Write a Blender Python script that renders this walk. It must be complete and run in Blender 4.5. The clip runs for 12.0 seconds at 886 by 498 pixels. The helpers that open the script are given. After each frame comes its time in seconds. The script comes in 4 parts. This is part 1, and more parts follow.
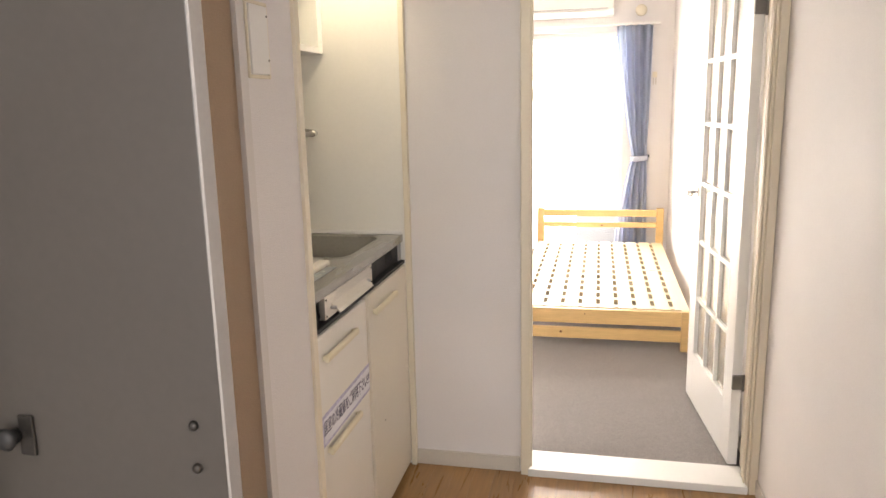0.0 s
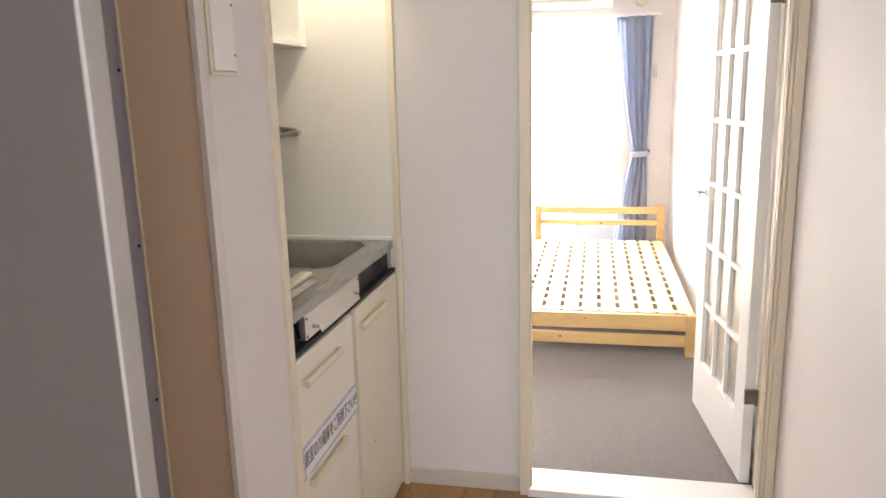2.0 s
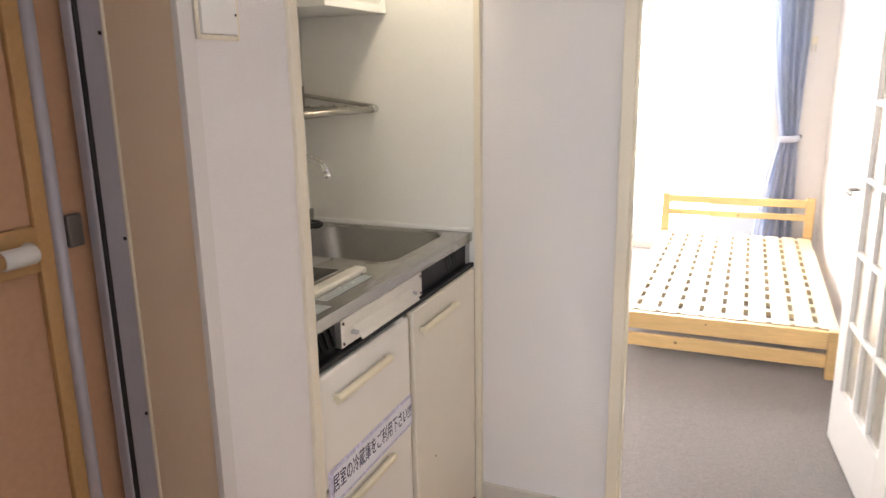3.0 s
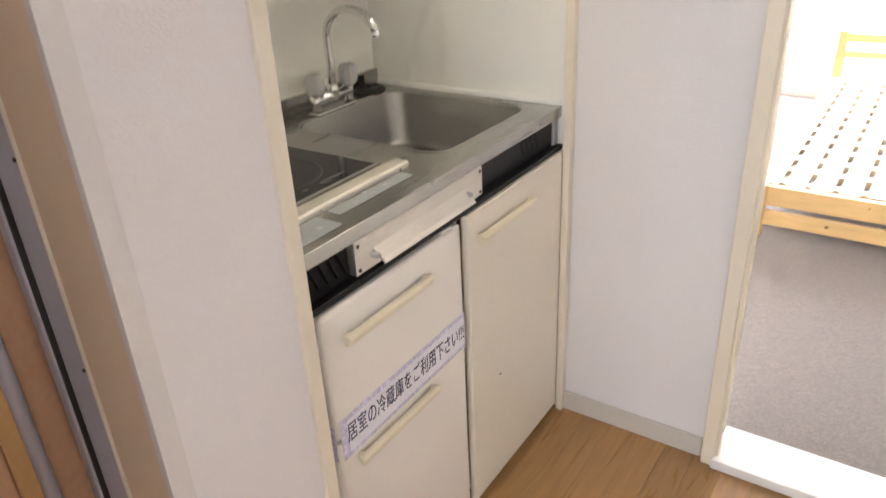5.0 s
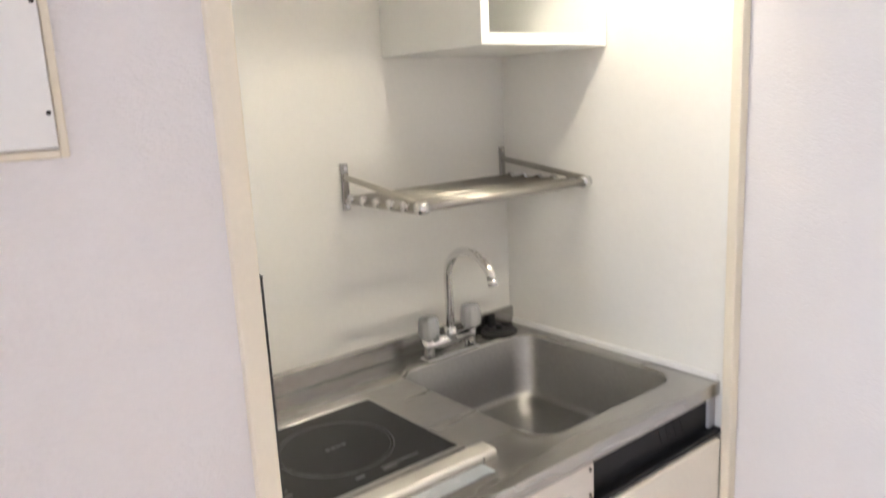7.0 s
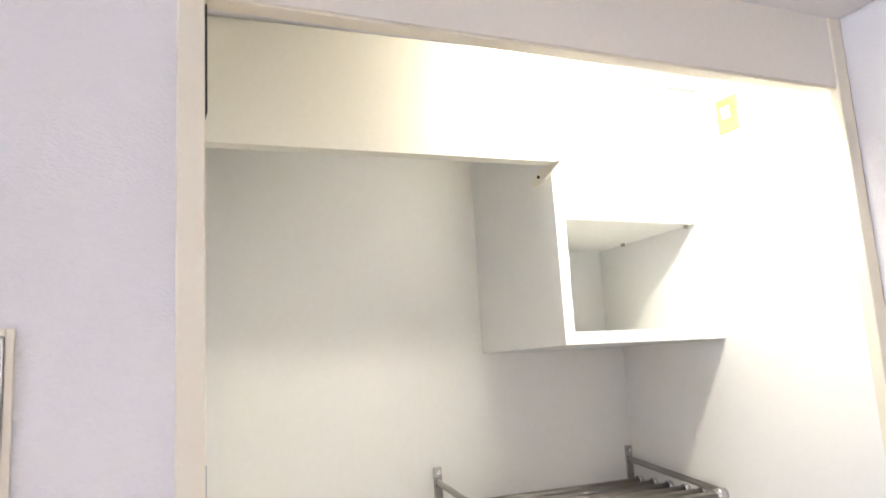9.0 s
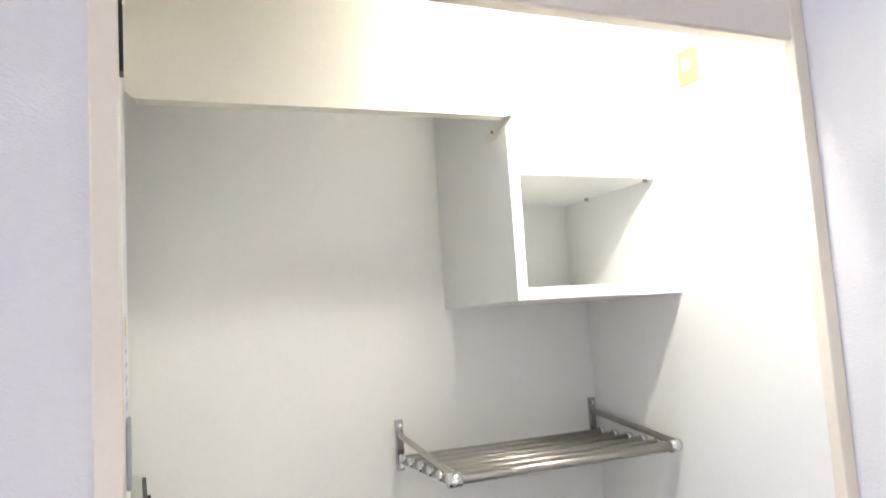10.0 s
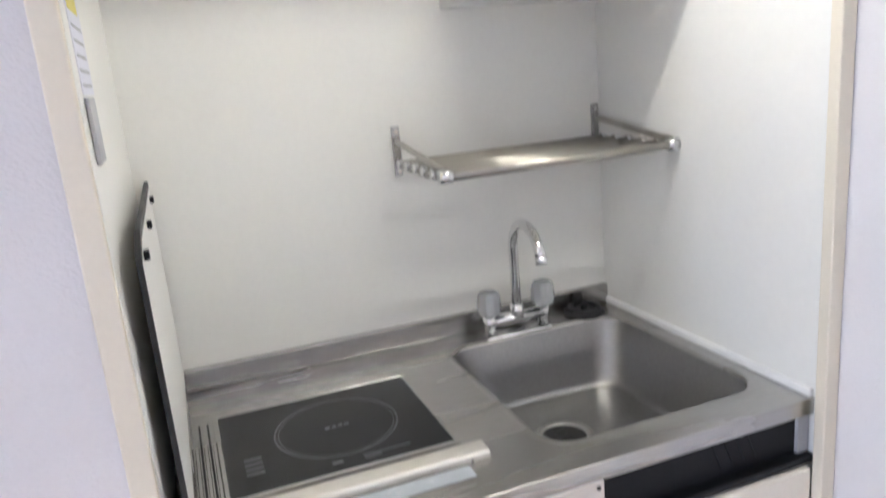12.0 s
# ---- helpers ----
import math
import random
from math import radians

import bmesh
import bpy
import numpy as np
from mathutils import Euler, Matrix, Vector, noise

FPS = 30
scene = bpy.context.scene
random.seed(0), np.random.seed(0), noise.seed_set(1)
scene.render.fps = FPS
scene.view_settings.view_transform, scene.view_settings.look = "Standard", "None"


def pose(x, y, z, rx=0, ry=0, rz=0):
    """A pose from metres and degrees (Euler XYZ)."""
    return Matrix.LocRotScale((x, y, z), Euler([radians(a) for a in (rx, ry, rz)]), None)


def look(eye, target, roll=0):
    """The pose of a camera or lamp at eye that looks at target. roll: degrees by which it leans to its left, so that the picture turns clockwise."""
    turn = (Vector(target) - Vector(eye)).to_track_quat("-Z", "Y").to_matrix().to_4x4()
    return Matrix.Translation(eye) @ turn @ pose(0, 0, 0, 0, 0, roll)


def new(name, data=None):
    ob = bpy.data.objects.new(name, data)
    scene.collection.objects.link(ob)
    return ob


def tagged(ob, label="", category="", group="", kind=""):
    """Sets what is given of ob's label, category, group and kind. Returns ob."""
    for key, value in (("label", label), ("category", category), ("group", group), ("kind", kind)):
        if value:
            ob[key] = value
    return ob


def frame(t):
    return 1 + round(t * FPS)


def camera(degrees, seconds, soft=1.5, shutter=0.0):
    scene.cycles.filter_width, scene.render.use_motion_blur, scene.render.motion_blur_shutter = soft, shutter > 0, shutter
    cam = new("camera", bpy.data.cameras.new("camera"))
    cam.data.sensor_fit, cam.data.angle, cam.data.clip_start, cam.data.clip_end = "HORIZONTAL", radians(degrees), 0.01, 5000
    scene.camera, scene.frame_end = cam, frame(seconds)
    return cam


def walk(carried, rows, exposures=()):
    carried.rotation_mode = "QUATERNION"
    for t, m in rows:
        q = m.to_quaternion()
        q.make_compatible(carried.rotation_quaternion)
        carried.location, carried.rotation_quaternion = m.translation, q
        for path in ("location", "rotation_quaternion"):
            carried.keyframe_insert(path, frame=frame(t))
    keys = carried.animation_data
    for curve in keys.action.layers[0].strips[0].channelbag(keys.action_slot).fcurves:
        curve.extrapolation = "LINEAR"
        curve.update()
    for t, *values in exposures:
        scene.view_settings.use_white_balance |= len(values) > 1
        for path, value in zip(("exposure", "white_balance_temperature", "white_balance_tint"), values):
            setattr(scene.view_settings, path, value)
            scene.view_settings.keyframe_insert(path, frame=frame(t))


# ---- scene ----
cam = camera(63.1, 12.0, shutter=0.5)
PATH = [
    (0, (0.221, 0.358, 1.354), (-0.198, 2.273, 0.957), -1.3),
    (0.5, (0.226, 0.383, 1.364), (-0.185, 2.303, 0.981), -1.2),
    (1, (0.213, 0.434, 1.361), (-0.208, 2.355, 0.996), -1.7),
    (1.5, (0.194, 0.48, 1.357), (-0.214, 2.398, 0.965), -1.7),
    (2, (0.195, 0.53, 1.366), (-0.213, 2.443, 0.95), -1.5),
    (2.5, (0.251, 0.663, 1.36), (-0.293, 2.538, 0.926), -1.5),
    (2.7, (0.277, 0.738, 1.353), (-0.386, 2.574, 0.915), -1.3),
    (4.3, (0.245, 1.13, 1.395), (-0.62, 2.77, 0.647), -2.2),
    (4.5, (0.234, 1.159, 1.39), (-0.664, 2.76, 0.597), -2.2),
    (5, (0.249, 1.281, 1.374), (-0.776, 2.744, 0.474), -3.0),
    (5.5, (0.281, 1.384, 1.364), (-0.816, 2.699, 0.331), -2.5),
    (6, (0.287, 1.448, 1.369), (-0.949, 2.691, 0.406), -3.3),
    (6.5, (0.271, 1.521, 1.424), (-1.098, 2.775, 0.681), -1.9),
    (7, (0.215, 1.624, 1.439), (-1.314, 2.848, 1.037), -2.9),
    (7.5, (0.184, 1.679, 1.451), (-1.402, 2.872, 1.2), -3.4),
    (7.7, (0.19, 1.718, 1.457), (-1.478, 2.812, 1.318), -2.6),
    (9.3, (0.268, 1.863, 1.517), (-1.541, 2.644, 1.861), -3.2),
    (9.5, (0.274, 1.876, 1.526), (-1.542, 2.653, 1.835), -3.1),
    (10, (0.287, 1.922, 1.501), (-1.539, 2.713, 1.707), -3.6),
    (10.5, (0.284, 1.922, 1.498), (-1.548, 2.718, 1.602), -4.1),
    (11, (0.29, 1.937, 1.477), (-1.565, 2.684, 1.484), -4.5),
    (11.5, (0.285, 1.945, 1.448), (-1.564, 2.676, 1.232), -3.8),
    (12, (0.285, 1.982, 1.424), (-1.542, 2.637, 0.939), -5.1),
]
walk(cam, [(t, look(eye, target, roll)) for t, eye, target, roll in PATH], [(0, 0.56, 7800, 14), (2.5, 0.64, 7200, 14), (5.5, 0.99, 7000, 13), (6, 0.98, 7000, 13), (7, 1.25, 6500, 14), (7.5, 1.32, 6450, 15), (9.5, 1.36, 6000, 14), (12, 1.25, 5700, 14)])
DAY, ENTRY, TUBE_POWER = 440.0, 22.5, 46.0

# ---- light ----
world = bpy.data.worlds.new("sky")
scene.world = world
world.use_nodes = True
wn = world.node_tree.nodes
sky = wn.new("ShaderNodeTexSky")
sky.sky_type, sky.sun_disc = "NISHITA", False
sky.sun_elevation, sky.sun_rotation = radians(42), radians(10)
world.node_tree.links.new(sky.outputs[0], wn["Background"].inputs[0])
wn["Background"].inputs[1].default_value = 0.12

sun_data = bpy.data.lights.new("sun", "SUN")
sun_data.energy, sun_data.angle, sun_data.color = 1.2, radians(12), (1.0, 0.96, 0.9)
new("sun", sun_data).matrix_world = look((0.6, 12, 7), (0.1, 5.2, 0.3))

day_data = bpy.data.lights.new("window_daylight", "AREA")
day_data.shape, day_data.size, day_data.size_y = "RECTANGLE", 3.4, 3.4
day_data.energy, day_data.color = DAY, (0.90, 0.94, 1.0)
new("window_daylight", day_data).matrix_world = look((-0.45, 7.9, 1.3), (-0.45, 5, 1.15))

# entrance is out of view; this daylight is assumed, lifting the corridor walls
door_data = bpy.data.lights.new("assumed_entrance_daylight", "AREA")
door_data.shape, door_data.size, door_data.size_y = "RECTANGLE", 0.78, 1.0
door_data.energy, door_data.color = ENTRY, (0.80, 0.875, 1.0)
new("assumed_entrance_daylight", door_data).matrix_world = look((0.28, -0.80, 1.40), (0.28, 3, 1.25))


# ---- materials ----
def material(name, color, rough=0.5, metal=0.0, vary=0.06, scale=6.0, fine=120.0, bump=0.0, bump_scale=None, coat=0.0, stretch=(1, 1, 1), depth=0.002, flow=0.0, by_object=0.0, sheen=0.0):
    """A surface with broad stains and fine grain, in world metres."""
    m = bpy.data.materials.new(name)
    m.use_nodes = True
    nt = m.node_tree
    n, ln = nt.nodes, nt.links
    b = n["Principled BSDF"]
    geo = n.new("ShaderNodeNewGeometry")
    mp = n.new("ShaderNodeMapping")
    mp.inputs["Scale"].default_value = stretch
    ln.new(geo.outputs["Position"], mp.inputs["Vector"])
    t1, t2 = n.new("ShaderNodeTexNoise"), n.new("ShaderNodeTexNoise")
    t1.inputs["Scale"].default_value, t1.inputs["Detail"].default_value = scale, 4
    t2.inputs["Scale"].default_value, t2.inputs["Detail"].default_value = fine, 3
    t1.inputs["Distortion"].default_value = flow
    for t in (t1, t2):
        ln.new(mp.outputs[0], t.inputs["Vector"])
    add = n.new("ShaderNodeMath")
    add.operation = "ADD"
    ln.new(t1.outputs["Fac"], add.inputs[0])
    ln.new(t2.outputs["Fac"], add.inputs[1])
    last = add.outputs[0]
    if by_object:
        info, mu = n.new("ShaderNodeObjectInfo"), n.new("ShaderNodeMath")
        mu.operation = "MULTIPLY_ADD"
        mu.inputs[1].default_value = by_object
        ln.new(info.outputs["Random"], mu.inputs[0])
        ln.new(last, mu.inputs[2])
        last = mu.outputs[0]
    ramp = n.new("ShaderNodeMapRange")
    ramp.inputs[1].default_value, ramp.inputs[2].default_value = 0.6, 1.4 + by_object
    ramp.inputs[3].default_value, ramp.inputs[4].default_value = 1 - vary, 1 + vary
    ln.new(last, ramp.inputs[0])
    mul = n.new("ShaderNodeVectorMath")
    mul.operation = "SCALE"
    mul.inputs[0].default_value = color
    ln.new(ramp.outputs[0], mul.inputs["Scale"])
    ln.new(mul.outputs[0], b.inputs["Base Color"])
    rr = n.new("ShaderNodeMapRange")
    rr.inputs[1].default_value, rr.inputs[2].default_value = 0.3, 0.7
    rr.inputs[3].default_value, rr.inputs[4].default_value = max(0.02, rough * 0.85), min(1, rough * 1.15)
    ln.new(t1.outputs["Fac"], rr.inputs[0])
    ln.new(rr.outputs[0], b.inputs["Roughness"])
    b.inputs["Metallic"].default_value = metal
    b.inputs["Coat Weight"].default_value = coat
    b.inputs["Sheen Weight"].default_value = sheen
    if bump:
        bp = n.new("ShaderNodeBump")
        bp.inputs["Strength"].default_value, bp.inputs["Distance"].default_value = bump, depth
        src = t2
        if bump_scale:
            src = n.new("ShaderNodeTexNoise")
            src.inputs["Scale"].default_value, src.inputs["Detail"].default_value = bump_scale, 2
            ln.new(mp.outputs[0], src.inputs["Vector"])
        ln.new(src.outputs["Fac"], bp.inputs["Height"])
        ln.new(bp.outputs[0], b.inputs["Normal"])
    return m


def lamp_material(name, color, strength):
    m = bpy.data.materials.new(name)
    m.use_nodes = True
    n = m.node_tree.nodes
    n.remove(n["Principled BSDF"])
    e = n.new("ShaderNodeEmission")
    e.inputs[0].default_value, e.inputs[1].default_value = (*color, 1), strength
    m.node_tree.links.new(e.outputs[0], n["Material Output"].inputs[0])
    return m


def glass_material(name, rough, tint=(1.0, 0.98, 0.93)):
    m = bpy.data.materials.new(name)
    m.use_nodes = True
    b = m.node_tree.nodes["Principled BSDF"]
    b.inputs["Base Color"].default_value = (*tint, 1)
    b.inputs["Transmission Weight"].default_value = 1
    b.inputs["Roughness"].default_value, b.inputs["IOR"].default_value = rough, 1.45
    return m


WALLPAPER = material("wallpaper", (0.80, 0.77, 0.76), 0.85, vary=0.025, scale=3, fine=260, bump=0.65, bump_scale=470, stretch=(0.45, 0.45, 1), depth=0.0020)
# tan colour stands in for the warm shade on the doorway's side
REVEAL = material("shade_tan_jamb_paper", (0.79, 0.63, 0.46), 0.8, vary=0.03, scale=3, fine=200, bump=0.3, bump_scale=300)
CEILING = material("ceiling_paper", (0.80, 0.78, 0.76), 0.9, vary=0.02, scale=3, fine=200, bump=0.4, bump_scale=260)
TRIM = material("cream_trim", (0.80, 0.73, 0.59), 0.45, vary=0.03, scale=5, fine=160, bump=0.05)
BEAD = material("corner_bead_vinyl", (0.72, 0.69, 0.66), 0.6, vary=0.03, scale=5, fine=160, bump=0.05)
# cream trim again, with the backlit casing's shade put into its colour
CASING_SHADED = material("shaded_casing_paint", (0.69, 0.61, 0.48), 0.5, vary=0.02, scale=6, fine=160, bump=0.04)
COARSEPAPER = material("stippled_wallpaper", (0.77, 0.735, 0.72), 0.75, vary=0.07, scale=3, fine=420, bump=0.9, bump_scale=620, stretch=(1, 0.8, 1), depth=0.0018)
SKIRT = material("skirting_vinyl", (0.63, 0.585, 0.52), 0.5, vary=0.04, scale=7, fine=160, bump=0.05)
LINTEL = material("cream_board", (0.80, 0.74, 0.65), 0.55, vary=0.03, scale=4, fine=120, bump=0.05)
PANEL = material("kitchen_panel", (0.86, 0.845, 0.79), 0.38, vary=0.02, scale=4, fine=90, bump=0.03)
LAMINATE = material("cream_laminate", (0.83, 0.775, 0.66), 0.42, vary=0.035, scale=5, fine=140, bump=0.04)
FRIDGE = material("fridge_enamel", (0.85, 0.82, 0.755), 0.4, vary=0.03, scale=5, fine=220, bump=0.06)
HANDLE = material("handle_plastic", (0.80, 0.73, 0.55), 0.38, vary=0.04, scale=12, fine=150)
WHITE = material("white_paint", (0.84, 0.83, 0.80), 0.4, vary=0.02, scale=4, fine=150, bump=0.03)
CABWHITE = material("white_melamine", (0.82, 0.82, 0.79), 0.4, vary=0.02, scale=5, fine=150)
HOODPAINT = material("hood_paint", (0.80, 0.77, 0.66), 0.4, vary=0.025, scale=5, fine=150)
STEEL = material("brushed_steel", (0.47, 0.46, 0.44), 0.27, 1.0, vary=0.10, scale=7, fine=260, bump=0.06, stretch=(1, 0.12, 1))
# same sheet as the worktop; the bowl's dim reflections are put into its tone
BOWLSTEEL = material("darkened_bowl_steel", (0.35, 0.345, 0.335), 0.34, 1.0, vary=0.08, scale=5, fine=120)
SATIN = material("satin_steel", (0.76, 0.73, 0.68), 0.46, 1.0, vary=0.08, scale=8, fine=240, bump=0.04, stretch=(1, 0.15, 1))
CHROME = material("chrome", (0.78, 0.78, 0.78), 0.10, 1.0, vary=0.04, scale=20, fine=200)
DULLSTEEL = material("dull_rod_steel", (0.42, 0.40, 0.355), 0.34, 1.0, vary=0.06, scale=25, fine=220)
BLACK = material("black_plastic", (0.011, 0.011, 0.012), 0.42, vary=0.2, scale=9, fine=200, bump=0.05)
BLACK.node_tree.nodes["Principled BSDF"].inputs["Specular IOR Level"].default_value = 0.22
RUBBER = material("black_rubber", (0.02, 0.02, 0.02), 0.5, vary=0.2, scale=30, fine=250)
HOBGLASS = material("hob_glass", (0.012, 0.012, 0.013), 0.10, vary=0.2, scale=9, fine=200)
HOBGLASS.node_tree.nodes["Principled BSDF"].inputs["Specular IOR Level"].default_value = 0.25
HOBMARK = material("hob_marking", (0.07, 0.07, 0.07), 0.4, vary=0.1)
ACRYLIC = material("acrylic_knob", (0.74, 0.75, 0.76), 0.18, vary=0.05, scale=40, fine=200, coat=0.5)
ACRYLIC.node_tree.nodes["Principled BSDF"].inputs["Transmission Weight"].default_value = 0.6
PAPER = material("label_paper", (0.80, 0.80, 0.86), 0.7, vary=0.04, scale=20, fine=200)
TAPE = material("label_tape", (0.68, 0.66, 0.82), 0.25, vary=0.35, scale=90, fine=260)
INK = material("navy_ink", (0.035, 0.035, 0.10), 0.6, vary=0.15, scale=60, fine=300)
FILM = material("sticker_film", (0.44, 0.47, 0.49), 0.25, vary=0.08, scale=25, fine=150)
YELLOW = material("yellow_sticker", (0.75, 0.66, 0.12), 0.5, vary=0.05)
AGED = material("yellowed_plastic", (0.36, 0.28, 0.07), 0.5, vary=0.12, scale=40)
GREYPLATE = material("grey_plate", (0.42, 0.42, 0.43), 0.5, vary=0.05)
STRIP = material("edge_strip_plastic", (0.34, 0.315, 0.29), 0.5, vary=0.06, scale=8, fine=150)
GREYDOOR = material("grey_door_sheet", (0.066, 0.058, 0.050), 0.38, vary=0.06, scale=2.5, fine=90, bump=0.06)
ALU = material("anodised_aluminium", (0.50, 0.49, 0.55), 0.40, 0.25, vary=0.06, scale=12, fine=200, stretch=(1, 1, 0.2))
BATHPANEL = material("bath_door_panel", (0.56, 0.33, 0.20), 0.42, vary=0.08, scale=3, fine=90, bump=0.08)
BATHRAIL = material("bath_door_rail", (0.55, 0.33, 0.14), 0.4, vary=0.08, scale=6, fine=120)
HINGE = material("dull_hinge_steel", (0.20, 0.185, 0.17), 0.45, 0.5, vary=0.12, scale=30, fine=200)
DARKMETAL = material("dark_bronze", (0.05, 0.045, 0.04), 0.35, 0.6, vary=0.15, scale=30, fine=200)
CARPET = material("grey_carpet", (0.180, 0.155, 0.146), 0.95, vary=0.42, scale=130, fine=330, bump=1.0, bump_scale=260, sheen=0.2)
PINE = material("pine_wood", (0.70, 0.47, 0.21), 0.42, vary=0.16, scale=7, fine=50, bump=0.05, stretch=(0.25, 4, 4))
PINEPALE = material("pale_slat_wood", (0.74, 0.60, 0.40), 0.5, vary=0.10, scale=7, fine=60, bump=0.05, stretch=(4, 0.25, 4))
KNOT = material("wood_knot", (0.20, 0.085, 0.03), 0.5, vary=0.2, scale=60)
CURTAIN = material("blue_curtain", (0.42, 0.48, 0.60), 0.9, vary=0.10, scale=9, fine=350, bump=0.3, sheen=0.3)


def let_light_through(m, color, share):
    """Adds the glow of thin cloth with daylight behind it."""
    n, ln = m.node_tree.nodes, m.node_tree.links
    cloth, mix = n.new("ShaderNodeBsdfTranslucent"), n.new("ShaderNodeMixShader")
    cloth.inputs["Color"].default_value = (*color, 1)
    mix.inputs[0].default_value = share
    ln.new(n["Principled BSDF"].outputs[0], mix.inputs[1])
    ln.new(cloth.outputs[0], mix.inputs[2])
    ln.new(mix.outputs[0], n["Material Output"].inputs[0])


let_light_through(CURTAIN, (0.74, 0.79, 0.90), 0.5)
TIE = material("curtain_tie", (0.4, 0.42, 0.5), 0.8, vary=0.05)
PLANK = material("oak_floor", (0.36, 0.195, 0.072), 0.30, vary=0.32, scale=5, fine=22, bump=0.06, stretch=(4, 0.35, 1), by_object=0.35, coat=0.15, flow=1.6)
JOINT = material("floor_joint", (0.25, 0.13, 0.052), 0.6, vary=0.1)
GLASS = glass_material("clear_glass", 0.02)
FROST = glass_material("patterned_glass", 0.25, (0.86, 0.80, 0.69))
CONCRETE = material("balcony_concrete", (0.36, 0.38, 0.42), 0.85, vary=0.1, scale=4, fine=70, bump=0.2)
TUBE = lamp_material("fluorescent_tube", (1.0, 0.94, 0.77), TUBE_POWER)


# ---- building blocks ----
def bx(bm, x0, x1, y0, y1, z0, z1):
    """Adds one box to bm."""
    v = [bm.verts.new((x, y, z)) for x in (x0, x1) for y in (y0, y1) for z in (z0, z1)]
    for f in ((0, 1, 3, 2), (4, 6, 7, 5), (0, 4, 5, 1), (2, 3, 7, 6), (0, 2, 6, 4), (1, 5, 7, 3)):
        bm.faces.new([v[i] for i in f])
    return v


def box(x0, x1, y0, y1, z0, z1, bevel=0.0, seg=2):
    bm = bmesh.new()
    bx(bm, x0, x1, y0, y1, z0, z1)
    if bevel:
        bmesh.ops.bevel(bm, geom=bm.edges[:], offset=bevel, segments=seg, affect="EDGES", profile=0.5)
    return bm


def boxes(*rows, bevel=0.0):
    bm = bmesh.new()
    for r in rows:
        bx(bm, *r)
    if bevel:
        bmesh.ops.bevel(bm, geom=bm.edges[:], offset=bevel, segments=1, affect="EDGES")
    return bm


def tube(points, r, sides=14, radii=None, flat=1.0):
    """A round bar along points, closed at its ends."""
    bm = bmesh.new()
    pts = [Vector(p) for p in points]
    rings, up = [], None
    for i, p in enumerate(pts):
        d = (pts[min(i + 1, len(pts) - 1)] - pts[max(i - 1, 0)]).normalized()
        if up is None:
            up = Vector((0, 0, 1)) if abs(d.z) < 0.9 else Vector((1, 0, 0))
        side = d.cross(up).normalized()
        up = side.cross(d).normalized()
        rr = radii[i] if radii else r
        rings.append([bm.verts.new(p + rr * (math.cos(a) * side + flat * math.sin(a) * up)) for a in (2 * math.pi * k / sides for k in range(sides))])
    for a, b in zip(rings, rings[1:]):
        for k in range(sides):
            bm.faces.new((a[k], a[(k + 1) % sides], b[(k + 1) % sides], b[k]))
    bm.faces.new(rings[0][::-1])
    bm.faces.new(rings[-1])
    return bm


def prism(outline, axis, a, b, bevel=0.0):
    """An outline in the two other axes (in x, y, z order), drawn out along axis from a to b."""
    bm = bmesh.new()
    def at(p, v):
        c = list(p)
        c.insert("xyz".index(axis), v)
        return bm.verts.new(c)
    lo, hi = [at(p, a) for p in outline], [at(p, b) for p in outline]
    bm.faces.new(lo)
    bm.faces.new(hi[::-1])
    for i in range(len(lo)):
        j = (i + 1) % len(lo)
        bm.faces.new((lo[i], hi[i], hi[j], lo[j]))
    if bevel:
        bmesh.ops.bevel(bm, geom=bm.edges[:], offset=bevel, segments=2, affect="EDGES", profile=0.5)
    return bm


def ring(center, axis, r0, r1, h, sides=40):
    """A flat ring with square section, lying across axis."""
    bm = bmesh.new()
    c = Vector(center)
    i = "xyz".index(axis)
    rows = []
    for r, off in ((r0, 0), (r1, 0), (r1, h), (r0, h)):
        row = []
        for k in range(sides):
            a = 2 * math.pi * k / sides
            p = [math.cos(a) * r, math.sin(a) * r]
            p.insert(i, off)
            row.append(bm.verts.new(c + Vector(p)))
        rows.append(row)
    for a, b in zip(rows, rows[1:] + rows[:1]):
        for k in range(sides):
            bm.faces.new((a[k], a[(k + 1) % sides], b[(k + 1) % sides], b[k]))
    return bm


def mesh(name, bm, mat, smooth=False):
    bmesh.ops.recalc_face_normals(bm, faces=bm.faces[:])
    me = bpy.data.meshes.new(name)
    bm.to_mesh(me)
    bm.free()
    me.materials.append(mat)
    if smooth:
        for p in me.polygons:
            p.use_smooth = True
    return new(name, me)


def structure(name, bm, mat, label, category):
    return tagged(mesh(name, bm, mat), label, category, kind="structure")


def thing(name, base, label, category, group=""):
    e = new(name)
    e.location = base
    e.empty_display_size = 0.05
    return tagged(e, label, category, group)


def part(name, bm, mat, parent, label="", smooth=False):
    """One mesh under a thing or a part; bm in world metres."""
    ob = mesh(name, bm, mat, smooth)
    ob.parent = parent
    root, off = parent, Vector()
    while root:
        off = off + root.location
        root = root.parent
    ob.location = -off
    if label:
        tagged(ob, label)
    return ob


